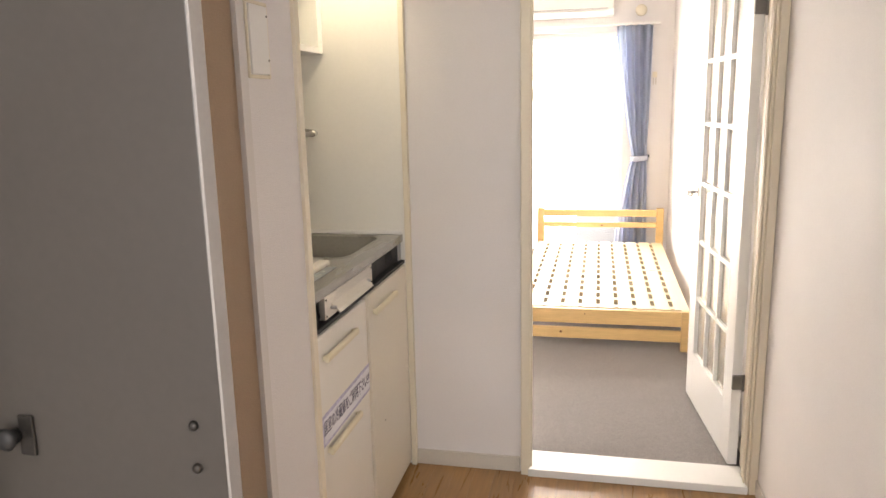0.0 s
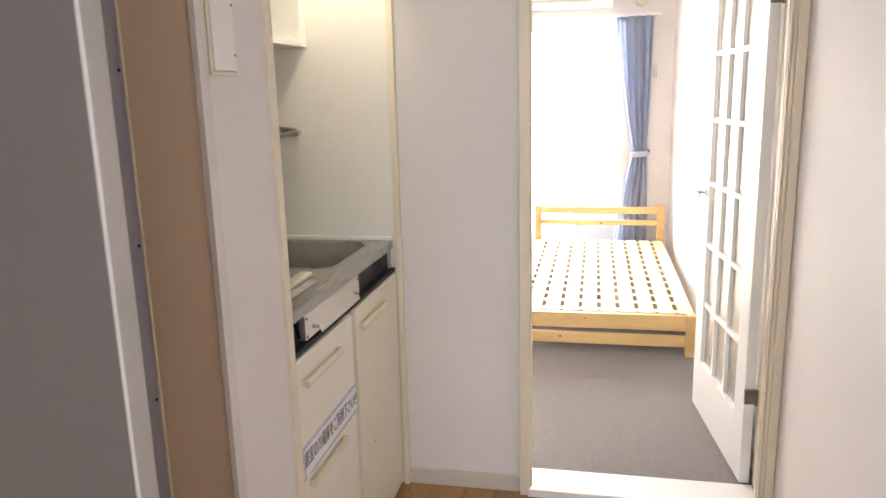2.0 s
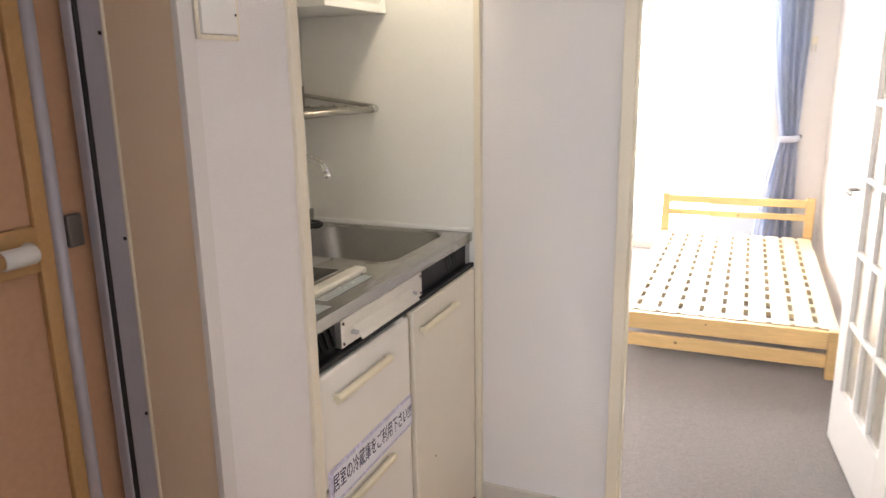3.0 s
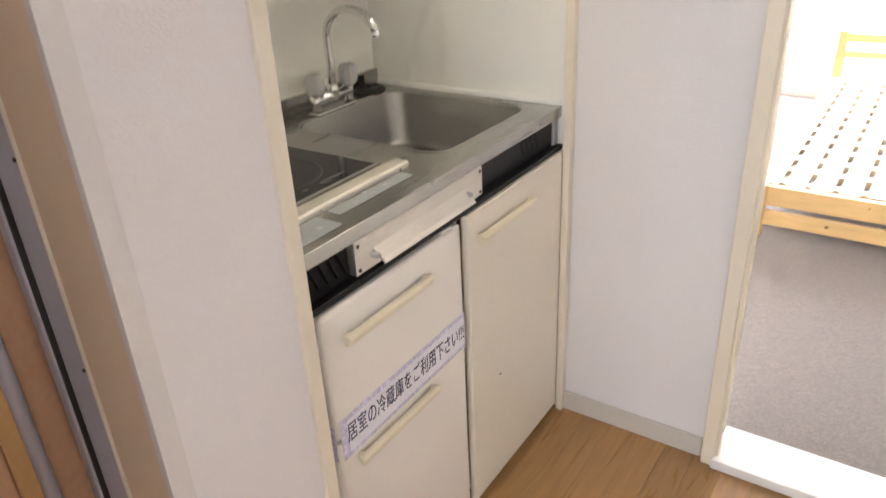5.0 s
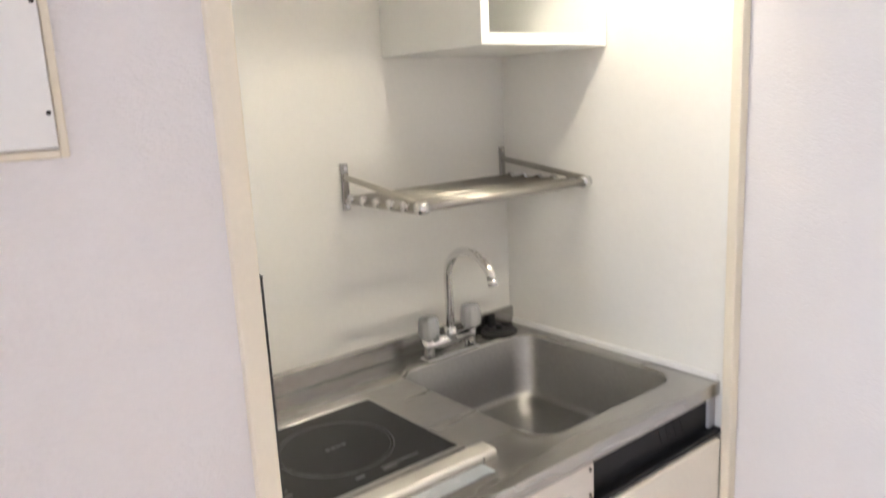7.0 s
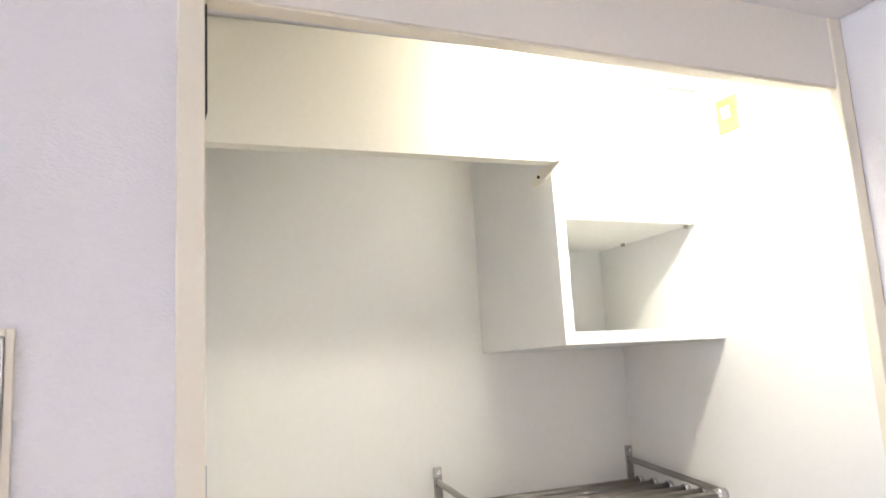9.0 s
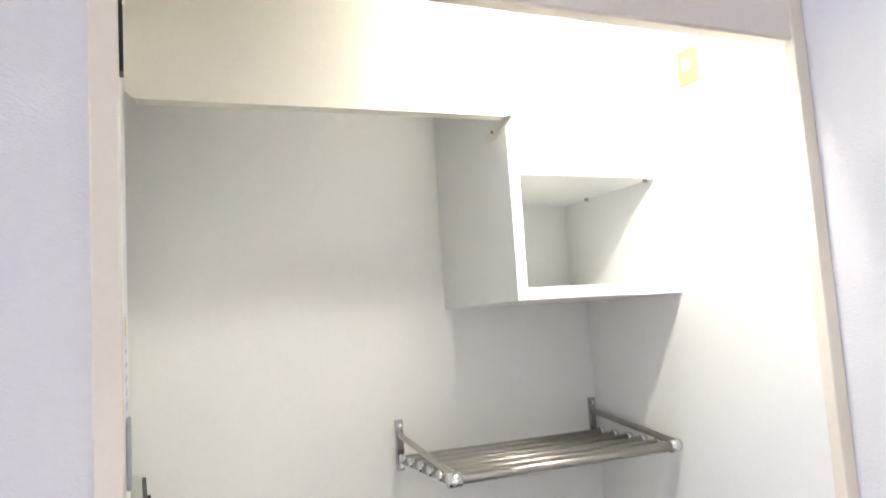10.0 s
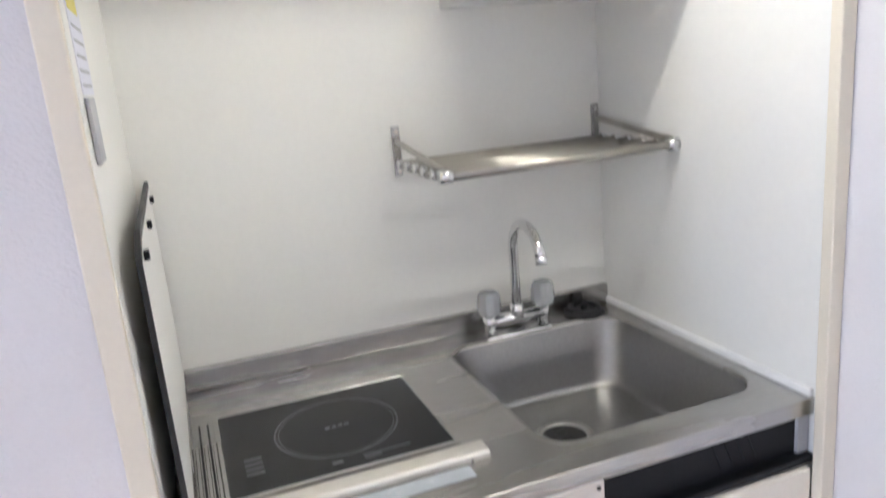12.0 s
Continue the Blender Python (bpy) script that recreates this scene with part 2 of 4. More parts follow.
def writing(body, size, mat, parent, at, turn, name="lettering", squeeze=1.0, offset=0.0):
    cu = bpy.data.curves.new("lettering", "FONT")
    cu.body, cu.size, cu.extrude, cu.offset = body, size, 0.0003, offset
    cu.align_x, cu.align_y = "CENTER", "CENTER"
    ob = bpy.data.objects.new("lettering_source", cu)
    scene.collection.objects.link(ob)
    bpy.context.view_layer.update()
    me = bpy.data.meshes.new_from_object(ob.evaluated_get(bpy.context.evaluated_depsgraph_get()))
    bpy.data.objects.remove(ob)
    me.transform(pose(*at, *turn) @ Matrix.Diagonal((squeeze, 1, 1, 1)))
    me.materials.clear()
    me.materials.append(mat)
    t = new(name, me)
    t.parent = parent
    root, off = parent, Vector()
    while root:
        off = off + root.location
        root = root.parent
    t.location = -off
    return t


# ---- corridor and room shell ----
XL, XR = -0.441, 0.777          # corridor walls
YW, YW2 = 2.835, 2.945          # wall between corridor and room
CEIL = 1.995                    # corridor ceiling
A0, A1, AB = 1.913, 2.828, -1.035   # kitchen alcove: side walls and back
LINT = 1.885                    # underside of the alcove's lintel
YE = -0.75                      # entrance wall behind the start
RX0, RY1, RCEIL = -1.75, 6.5, 2.4   # room
B0, B1 = 1.02, 1.645            # bathroom doorway

structure("subfloor", boxes((-1.3, 0.95, YE - 0.12, 2.834, -0.12, -0.012)), JOINT, "dark joint base under the oak floor planks", "floor")
structure("floor_room", box(RX0 - 0.12, XR + 0.12, 2.943, RY1 + 0.12, -0.12, 0.012), CARPET, "grey-brown loop pile carpet in the bedroom", "floor")
structure("wall_left_near", box(XL - 0.6, XL, YE, 0.94, 0, CEIL), WALLPAPER, "white textured wallpaper wall beside the entrance", "wall")
structure("wall_pillar", box(-1.10, XL, B1 + 0.017, 1.900, 0, CEIL), WALLPAPER, "white textured wallpaper pillar between bathroom and kitchen", "wall")
structure("bath_lintel", box(XL - 0.13, XL, 0.94, B1, 1.86, CEIL), WALLPAPER, "white wallpaper wall above the bathroom door", "wall")
structure("bath_reveal_wall", prism([(XL - 0.003, B1 - 0.0015), (XL - 0.003, B1 + 0.0165), (-0.588, B1 + 0.0165), (-0.588, B1 + 0.0095)], "z", 0, 1.86), REVEAL, "side of the bathroom doorway, its warm shade put into a tan colour", "wall")
structure("wall_alcove_back", box(AB - 0.1, AB, A0, A1, 0, CEIL), PANEL, "glossy off-white panel behind the small kitchen", "wall")
structure("wall_alcove_side", box(AB, XL - 0.002, 1.900, A0, 0, CEIL), PANEL, "glossy off-white side panel of the kitchen alcove", "wall")
structure("wall_alcove_far_side", box(AB - 0.1, -0.4558, A1, YW + 0.0035, 0, CEIL), PANEL, "glossy off-white side panel by the sink", "wall")
structure("wall_return", box(XL - 0.03, -0.022, YW + 0.004, YW2, 0, RCEIL), WALLPAPER, "white wallpaper wall beside the room door", "wall")
structure("wall_behind_kitchen", box(RX0 - 0.12, XL - 0.03, YW + 0.004, YW2, 0, RCEIL), WALLPAPER, "white wallpaper partition behind the kitchen", "wall")
structure("wall_over_door", box(-0.022, XR, YW + 0.004, YW2, 1.90, RCEIL), WALLPAPER, "white wallpaper wall above the room door", "wall")
structure("wall_right", box(XR, XR + 0.12, YE - 0.12, RY1 + 0.12, 0, RCEIL), COARSEPAPER, "long white textured wallpaper wall", "wall")
EX0, EX1, EZ = -0.12, 0.68, 1.92     # unseen entrance doorway, its door assumed swung outwards
structure("wall_entrance", boxes((-1.3, EX0, YE - 0.12, YE, 0, CEIL), (EX1, XR, YE - 0.12, YE, 0, CEIL), (EX0, EX1, YE - 0.12, YE, EZ, CEIL)), WALLPAPER, "white wallpaper wall round the unseen entrance, assumed open", "wall")
structure("wall_room_left", box(RX0 - 0.12, RX0, YW2, RY1 + 0.12, 0, RCEIL), WALLPAPER, "white wallpaper wall of the bedroom", "wall")
WX0, WX1, WZ0, WZ1 = -1.35, 0.41, 0.06, 1.88     # window opening
structure("wall_window", boxes((RX0, WX0, RY1, RY1 + 0.12, 0, RCEIL), (WX1, XR, RY1, RY1 + 0.12, 0, RCEIL), (WX0, WX1, RY1, RY1 + 0.12, WZ1, RCEIL), (WX0, WX1, RY1, RY1 + 0.12, 0, WZ0)),
          WALLPAPER, "white wallpaper wall round the bright window", "wall")
structure("ceiling", boxes((-1.3, XR, YE - 0.12, YW, CEIL, CEIL + 0.1)), CEILING, "off-white papered low corridor ceiling", "ceiling")
structure("ceiling_room", boxes((RX0, XR, YW2, RY1, RCEIL, RCEIL + 0.1)), CEILING, "white papered bedroom ceiling", "ceiling")
structure("wall_alcove_lintel", box(XL - 0.02, XL, A0 - 0.008, A1, LINT, CEIL), LINTEL, "off-white lintel board over the kitchen alcove", "wall")

# trim
structure("trim_alcove_left", box(-0.4425, XL + 0.009, 1.887, 1.9125, 0, CEIL, 0.002), TRIM, "narrow cream trim strip up the alcove edge", "trim")
structure("trim_alcove_right", box(-0.456, XL + 0.004, 2.813, YW + 0.003, 0, CEIL, 0.002), TRIM, "narrow cream trim strip in the alcove corner", "trim")
structure("trim_alcove_top", box(XL - 0.024, XL - 0.001, A0, 2.813, LINT - 0.004, LINT, 0.0015), TRIM, "thin cream trim under the lintel", "trim")
structure("trim_pillar_corner", box(XL - 0.010, XL + 0.0018, B1 - 0.0075, B1 + 0.023, 0, CEIL, 0.001), BEAD, "thin cream corner bead on the pillar", "trim")
structure("baseboard_return", box(XL + 0.004, -0.045, YW - 0.008, YW + 0.004, 0, 0.058, 0.002), SKIRT, "beige vinyl skirting beside the door", "baseboard")
structure("baseboard_right", box(XR - 0.008, XR, YE, 2.808, 0, 0.058, 0.002), SKIRT, "beige vinyl skirting along the corridor", "baseboard")
structure("baseboard_room", box(XR - 0.008, XR, YW2 + 0.03, RY1, 0.012, 0.07, 0.002), SKIRT, "pale vinyl skirting in the bedroom", "baseboard")
structure("door_frame_left", boxes((-0.040, -0.006, 2.808, YW + 0.004, 0, 1.94), (-0.006, 0.0, 2.818, YW + 0.004, 0, 1.90), (-0.022, -0.013, YW + 0.004, YW2 + 0.006, 0.03, 1.90), bevel=0.002), TRIM, "cream painted door frame jamb", "door frame")
structure("door_frame_right", boxes((0.749, XR - 0.001, 2.802, YW + 0.004, 0, 1.94), (0.740, 0.749, 2.812, YW + 0.004, 0, 1.94), (0.733, 0.740, 2.826, YW + 0.004, 0, 1.94), (0.745, XR - 0.001, YW + 0.004, YW2 + 0.02, 0.03, 1.90), (0.735, 0.745, 2.86, 2.89, 0.03, 1.89), bevel=0.002), CASING_SHADED, "cream painted door frame jamb with hinges", "door frame")
structure("door_frame_top", boxes((0.0, 0.733, 2.808, YW + 0.004, 1.895, 1.94), (-0.0125, 0.745, YW + 0.004, YW2 + 0.02, 1.87, 1.899), bevel=0.002), CASING_SHADED, "cream painted head of the door frame", "door frame")
structure("threshold", box(-0.0125, 0.745, 2.798, 2.950, 0.0005, 0.030, 0.003), WHITE, "white painted door threshold", "threshold")

# unseen entrance door behind the walk's start, assumed open to the outside gallery
ed = tagged(new("door_entrance"), "grey painted steel entrance door, unseen, assumed open outwards", "door", kind="structure")
ed.location = (EX1, YE - 0.1, 0)
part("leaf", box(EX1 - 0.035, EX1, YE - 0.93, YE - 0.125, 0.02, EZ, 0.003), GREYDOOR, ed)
part("door_handle", tube([(EX1 - 0.07, YE - 0.85, 0.95), (EX1 - 0.075, YE - 0.85, 1.0), (EX1 - 0.07, YE - 0.85, 1.05)], 0.012), CHROME, ed, "steel pull handle")
structure("gallery_floor", box(-3, 3, -3.5, YE - 0.125, -0.15, -0.02), CONCRETE, "grey concrete access gallery outside, unseen", "floor")


# ---- bathroom door ----
def bathroom_doorway():
    d = tagged(new("door_bathroom"), "orange-brown panelled bathroom door in a grey aluminium frame", "door", kind="structure")
    d.location = (-0.65, 1.3, 0)
    part("frame_far", prism([(-0.592, 1.653), (-0.592, B1 + 0.0165), (-0.624, B1 + 0.0165), (-0.624, 1.641)], "z", 0, 1.86, 0.001), ALU, d, "grey aluminium door jamb")
    part("jamb_bead", box(-0.592, -0.588, 1.650, B1 + 0.0165, 0, 1.86, 0.001), TRIM, d, "thin pale bead along the jamb")
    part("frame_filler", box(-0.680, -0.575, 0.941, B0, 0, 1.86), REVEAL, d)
    part("frame_near", box(-0.680, -0.592, B0 + 0.001, 1.06, 0, 1.86, 0.002), ALU, d)
    part("frame_head", box(-0.680, -0.592, 1.06, 1.628, 1.80, 1.86, 0.002), ALU, d)
    part("seal", box(-0.6285, -0.624, 1.635, B1 + 0.0165, 0, 1.80), RUBBER, d, "black rubber gasket")
    part("stile", box(-0.649, -0.6285, 1.631, B1 + 0.0165, 0.01, 1.80, 0.003), ALU, d)
    part("strip", box(-0.676, -0.662, 1.590, B1 + 0.0165, 0.01, 1.80, 0.002), BATHPANEL, d)
    part("guide_rail", tube([(-0.656, 1.583, 0.01), (-0.656, 1.583, 1.80)], 0.0105), ALU, d, "rounded aluminium edge bar", True)
    part("edge_board", box(-0.676, -0.656, 1.548, 1.574, 0.01, 1.80, 0.002), BATHRAIL, d)
    part("panel_low", box(-0.680, -0.664, 1.06, 1.548, 0.01, 1.086, 0.002), BATHPANEL, d)
    part("panel_high", box(-0.680, -0.664, 1.06, 1.548, 1.154, 1.80, 0.002), BATHPANEL, d)
    part("mid_rail", box(-0.680, -0.655, 1.06, 1.548, 1.086, 1.154, 0.003), BATHRAIL, d)
    bar = part("bar_handle", tube([(-0.636, 1.10, 1.120), (-0.636, 1.475, 1.120)], 0.012), BATHRAIL, d, "", True)
    part("end_cap", tube([(-0.636, 1.475, 1.120), (-0.636, 1.522, 1.120), (-0.655, 1.530, 1.120)], 0.014), WHITE, bar, "pale plastic end cap", True)
    part("latch", box(-0.662, -0.650, 1.598, 1.624, 1.110, 1.160, 0.003), HINGE, d, "dark latch plate")
    for z in (0.825, 1.118, 1.422):
        part("screw", tube([(-0.597, 1.6515, z), (-0.597, 1.6495, z)], 0.003, 8), DARKMETAL, d)


def open_leaf():
    """A flat grey leaf standing open across the corridor, beside the bathroom door."""
    t = thing("open_door", (-0.38, 0.985, 0), "flat grey sheet door standing open, pale edge strip", "door")
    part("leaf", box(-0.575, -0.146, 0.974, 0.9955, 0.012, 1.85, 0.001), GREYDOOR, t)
    part("edge_strip", box(-0.146, -0.1425, 0.9735, 0.9965, 0.012, 1.85, 0.0008), STRIP, t, "pale grey plastic edge strip")
    for z in (1.037, 0.990):
        part("bolt", tube([(-0.178, 0.974, z), (-0.178, 0.9705, z), (-0.178, 0.969, z)], 0.005, 12, radii=[0.0055, 0.005, 0.003]), DARKMETAL, t, "domed dark bolt head", True)
    plate = part("knob_plate", box(-0.388, -0.369, 0.970, 0.974, 0.988, 1.034, 0.0015), DARKMETAL, t, "bronze latch plate")
    part("knob", tube([(-0.390, 0.970, 1.012), (-0.391, 0.962, 1.012), (-0.392, 0.956, 1.012), (-0.392, 0.951, 1.012)], 0.01, 16, radii=[0.007, 0.010, 0.013, 0.009]), RUBBER, plate, "black turn knob", True)


bathroom_doorway()
open_leaf()


# ---- wall plate on the pillar ----
def wall_plate():
    t = thing("wall_panel", (XL, 1.71, 1.43), "white flush wall access panel in a thin frame", "panel")
    x0, x1 = XL + 0.0005, XL + 0.008
    y0, y1, z0, z1 = 1.669, 1.762, 1.409, 1.556
    part("cover", box(x0, x1, y0 + 0.008, y1 - 0.008, z0 + 0.008, z1 - 0.008, 0.0015), WHITE, t)
    part("rim", boxes((x0, x1 - 0.003, y0, y0 + 0.007, z0, z1), (x0, x1 - 0.003, y1 - 0.007, y1, z0, z1), (x0, x1 - 0.003, y0 + 0.007, y1 - 0.007, z0, z0 + 0.007), (x0, x1 - 0.003, y0 + 0.007, y1 - 0.007, z1 - 0.007, z1), bevel=0.001), TRIM, t, "yellowed sealant rim")
    for z in (1.445, 1.53):
        part("screw", tube([(x1, y1 - 0.012, z), (x1 + 0.001, y1 - 0.012, z)], 0.002, 8), DARKMETAL, t)


wall_plate()


# ---- kitchen ----
ZC = 0.893          # worktop
XF = -0.470         # worktop front
BY0, BY1, BX0, BX1 = 2.412, 2.790, -0.950, -0.535     # sink bowl


def rounded(x0, x1, y0, y1, r, z, k=6):
    pts = []
    for cx, cy, a0 in ((x1 - r, y1 - r, 0), (x0 + r, y1 - r, 90), (x0 + r, y0 + r, 180), (x1 - r, y0 + r, 270)):
        for i in range(k + 1):
            a = radians(a0 + 90 * i / k)
            pts.append(Vector((cx + r * math.cos(a), cy + r * math.sin(a), z)))
    return pts


def worktop():
    t = thing("worktop", (-0.75, 2.37, 0.868), "brushed stainless steel worktop with a pressed sink", "worktop")
    split = 2.335
    # sink side: sheet with a pressed bowl
    bm = bmesh.new()
    rim = rounded(BX0 - 0.012, BX1 + 0.012, BY0 - 0.012, BY1 + 0.012, 0.062, ZC)
    x0, x1, y0, y1 = AB + 0.001, XF, split, A1 - 0.001
    c = Vector(((BX0 + BX1) / 2, (BY0 + BY1) / 2, ZC))
    outer = []
    for p in rim:
        d = p - c
        s = min(((x1 if d.x > 0 else x0) - c.x) / d.x if abs(d.x) > 1e-6 else 9, ((y1 if d.y > 0 else y0) - c.y) / d.y if abs(d.y) > 1e-6 else 9)
        outer.append(c + d * s)
    for q in ((x0, y0), (x0, y1), (x1, y0), (x1, y1)):
        j = min(range(len(outer)), key=lambda i: (outer[i].x - q[0]) ** 2 + (outer[i].y - q[1]) ** 2)
        outer[j] = Vector((*q, ZC))
    loops = [outer, rim, rounded(BX0 - 0.008, BX1 + 0.008, BY0 - 0.008, BY1 + 0.008, 0.058, ZC + 0.0022),
             rounded(BX0 - 0.002, BX1 + 0.002, BY0 - 0.002, BY1 + 0.002, 0.053, ZC + 0.0016),
             rounded(BX0 + 0.002, BX1 - 0.002, BY0 + 0.003, BY1 - 0.002, 0.050, ZC - 0.004)]
    floor_z = 0.758
    L = loops
    for f, g in ((0.5, 0.5), (0.90, 0.88), (0.965, 0.98), (0.993, 1.15), (1.0, 1.4)):
        z = ZC - 0.004 + (floor_z - ZC + 0.004) * f
        L.append(rounded(BX0 + 0.034 * g, BX1 - 0.028 * g, BY0 + 0.062 * g, BY1 - 0.028 * g, 0.05, z))
    rings = [[bm.verts.new(p) for p in lp] for lp in L]
    n = len(rim)
    for i, (a, b) in enumerate(zip(rings, rings[1:])):
        for k in range(n):
            f = bm.faces.new((a[k], a[(k + 1) % n], b[(k + 1) % n], b[k]))
            f.smooth = i > 0
    drain = Vector((-0.775, 2.565, floor_z - 0.004))
    dr = []
    for p in L[-1]:
        d = (p - drain)
        d.z = 0
        dr.append(bm.verts.new(drain + d.normalized() * 0.050))
    for k in range(n):
        f = bm.faces.new((rings[-1][k], rings[-1][(k + 1) % n], dr[(k + 1) % n], dr[k]))
        f.smooth = True
    bmesh.ops.recalc_face_normals(bm, faces=bm.faces[:])
    me = bpy.data.meshes.new("sink_sheet")
    bm.to_mesh(me)
    bm.free()
    me.materials.append(STEEL)
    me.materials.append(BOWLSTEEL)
    # faces inside the bowl take the toned-down steel
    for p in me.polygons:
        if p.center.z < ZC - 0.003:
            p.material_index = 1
    sh = new("sink_bowl", me)
    sh.parent, sh.location = t, -t.location
    tagged(sh, "deep rounded steel sink bowl")
    part("plate", box(AB + 0.001, XF, A0 + 0.001, split, ZC - 0.003, ZC), STEEL, t)
    part("front_edge", box(XF - 0.004, XF + 0.003, A0 + 0.001, 2.826, 0.867, ZC + 0.001, 0.0012), STEEL, t)
    part("upstand", box(AB + 0.0005, AB + 0.014, A0 + 0.001, A1 - 0.001, ZC, ZC + 0.042, 0.003), STEEL, t, "low steel upstand against the wall")
    part("side_upstand", box(AB + 0.014, XF - 0.02, A0 + 0.0005, A0 + 0.008, ZC, ZC + 0.030, 0.002), STEEL, t)
    part("sealant", box(AB + 0.014, XF, A1 - 0.009, A1 - 0.0005, ZC, ZC + 0.014, 0.003), WHITE, t, "bead of white sealant")
    part("drain_flange", ring((-0.775, 2.565, floor_z - 0.006), "z", 0.041, 0.054, 0.004), STEEL, t, "", True)
    part("drain_basket", tube([(-0.775, 2.565, floor_z - 0.03), (-0.775, 2.565, floor_z - 0.005)], 0.043, 28), RUBBER, t, "black rubber drain cover")
    part("drain_slots", boxes(*[(-0.775 + 0.03 * math.cos(a) - 0.002, -0.775 + 0.03 * math.cos(a) + 0.002, 2.565 - 0.012, 2.565 + 0.012, floor_z - 0.005, floor_z - 0.003) for a in (0.6, 1.2, 1.9, 2.5)]), BLACK, t)


def hob():
    t = thing("induction_hob", (-0.74, 2.14, ZC), "black glass single induction hob in a steel frame", "hob")
    x0, x1, y0, y1 = -0.878, -0.600, 1.972, 2.302
    z = ZC + 0.0005
    part("frame", boxes((x0, x0 + 0.007, y0, y1, z, z + 0.008), (x1 - 0.007, x1, y0, y1, z, z + 0.010), (x0 + 0.007, x1 - 0.007, y0, y0 + 0.007, z, z + 0.008), (x0 + 0.007, x1 - 0.007, y1 - 0.007, y1, z, z + 0.008), bevel=0.001), STEEL, t, "thin steel frame")
    glass = part("glass_plate", box(x0 + 0.007, x1 - 0.007, y0 + 0.007, y1 - 0.007, z, z + 0.0065), HOBGLASS, t, "black glass cooking plate")
    c = (-0.745, 2.150, z + 0.0065)
    part("zone_ring", ring(c, "z", 0.0935, 0.0960, 0.0003, 64), HOBMARK, glass)
    part("zone_ring", ring(c, "z", 0.0885, 0.0895, 0.0003, 64), HOBMARK, glass)
    part("zone_mark", boxes(*[(c[0] - 0.004, c[0] + 0.004, c[1] - 0.018 + i * 0.010, c[1] - 0.011 + i * 0.010, c[2], c[2] + 0.0003) for i in range(4)]), HOBMARK, glass)
    part("printed_bars", boxes((-0.640, -0.634, 2.165, 2.235, c[2], c[2] + 0.0003), (-0.633, -0.627, 2.165, 2.190, c[2], c[2] + 0.0003), (-0.640, -0.632, 2.120, 2.135, c[2], c[2] + 0.0003)), HOBMARK, glass, "rows of small grey print")
    part("panel_mark", boxes(*[(-0.71 + i * 0.014, -0.702 + i * 0.014, 2.005, 2.030, c[2], c[2] + 0.0003) for i in range(4)]), HOBMARK, glass)
    part("front_bar", prism([(-0.586, ZC), (-0.553, ZC), (-0.553, ZC + 0.008), (-0.557, ZC + 0.012), (-0.586, ZC + 0.013)], "y", A0 + 0.012, 2.326, 0.0012), SATIN, t, "raised brushed steel guard bar")
    part("bar_foot", box(-0.556, -0.552, 2.075, 2.079, ZC, ZC + 0.006), CHROME, t)
    part("bar_foot", box(-0.556, -0.552, 2.296, 2.300, ZC, ZC + 0.006), CHROME, t)
    rail = part("side_vents", boxes(*[(-0.87, -0.61, y, y + 0.006, z, z + 0.005) for y in (1.940, 1.953, 1.966)], bevel=0.001), STEEL, t, "steel ribs beside the glass")
    part("rib_gap", boxes((-0.87, -0.61, 1.948, 1.951, z, z + 0.002), (-0.87, -0.61, 1.961, 1.964, z, z + 0.002)), BLACK, rail)
    part("sticker", box(-0.548, -0.518, 2.085, 2.290, ZC + 0.0003, ZC + 0.0012), FILM, t, "pale printed caution sticker")
    part("sticker_print", boxes(*[(-0.540 + 0.004 * (i % 3), -0.537 + 0.004 * (i % 3), 2.10 + i * 0.016, 2.112 + i * 0.016, ZC + 0.0012, ZC + 0.0015) for i in range(6)]), GREYPLATE, t)
    part("film_strip", box(-0.548, -0.490, A0 + 0.012, 2.060, ZC + 0.0003, ZC + 0.001), FILM, t, "pale blue protective film")


def fascia():
    t = thing("control_panel", (-0.49, 2.37, 0.79), "black plastic front panel with a steel flap", "panel")
    part("black_front", box(-0.520, -0.482, A0 + 0.001, 2.826, 0.800, 0.866), BLACK, t)
    part("lower_lip", box(-0.520, -0.462, A0 + 0.001, 2.826, 0.788, 0.800, 0.002), BLACK, t, "black plastic drip lip")
    for y in (1.968, 1.990, 2.012, 2.034, 2.655, 2.677, 2.699, 2.721):
        part("fin", prism([(y - 0.011, 0.858), (y - 0.007, 0.858), (y + 0.011, 0.815), (y + 0.007, 0.815)], "x", -0.4825, -0.476 if y < 2.1 else -0.4805), BLACK, t)
    part("end_post", box(-0.500, -0.476, 2.804, 2.826, 0.800, 0.866, 0.001), GREYPLATE, t, "grey end block")
    flap = part("flap", box(-0.482, -0.4655, 2.051, 2.452, 0.806, 0.8665, 0.001), SATIN, t, "brushed steel flap with a pull lip")
    part("pull_lip", prism([(-0.466, 0.836), (-0.466, 0.840), (-0.446, 0.824), (-0.441, 0.816), (-0.443, 0.814), (-0.449, 0.821)], "y", 2.098, 2.388, 0.0006), SATIN, flap, "folded steel pull lip")
    for y in (2.088, 2.380):
        part("lip_end", box(-0.466, -0.449, y, y + 0.011, 0.826, 0.835, 0.003), GREYPLATE, flap, "grey plastic end piece")
    for y, z in ((2.060, 0.814), (2.443, 0.814), (2.060, 0.858), (2.443, 0.858)):
        part("screw", tube([(-0.4655, y, z), (-0.464, y, z)], 0.0035, 10), DARKMETAL, flap)


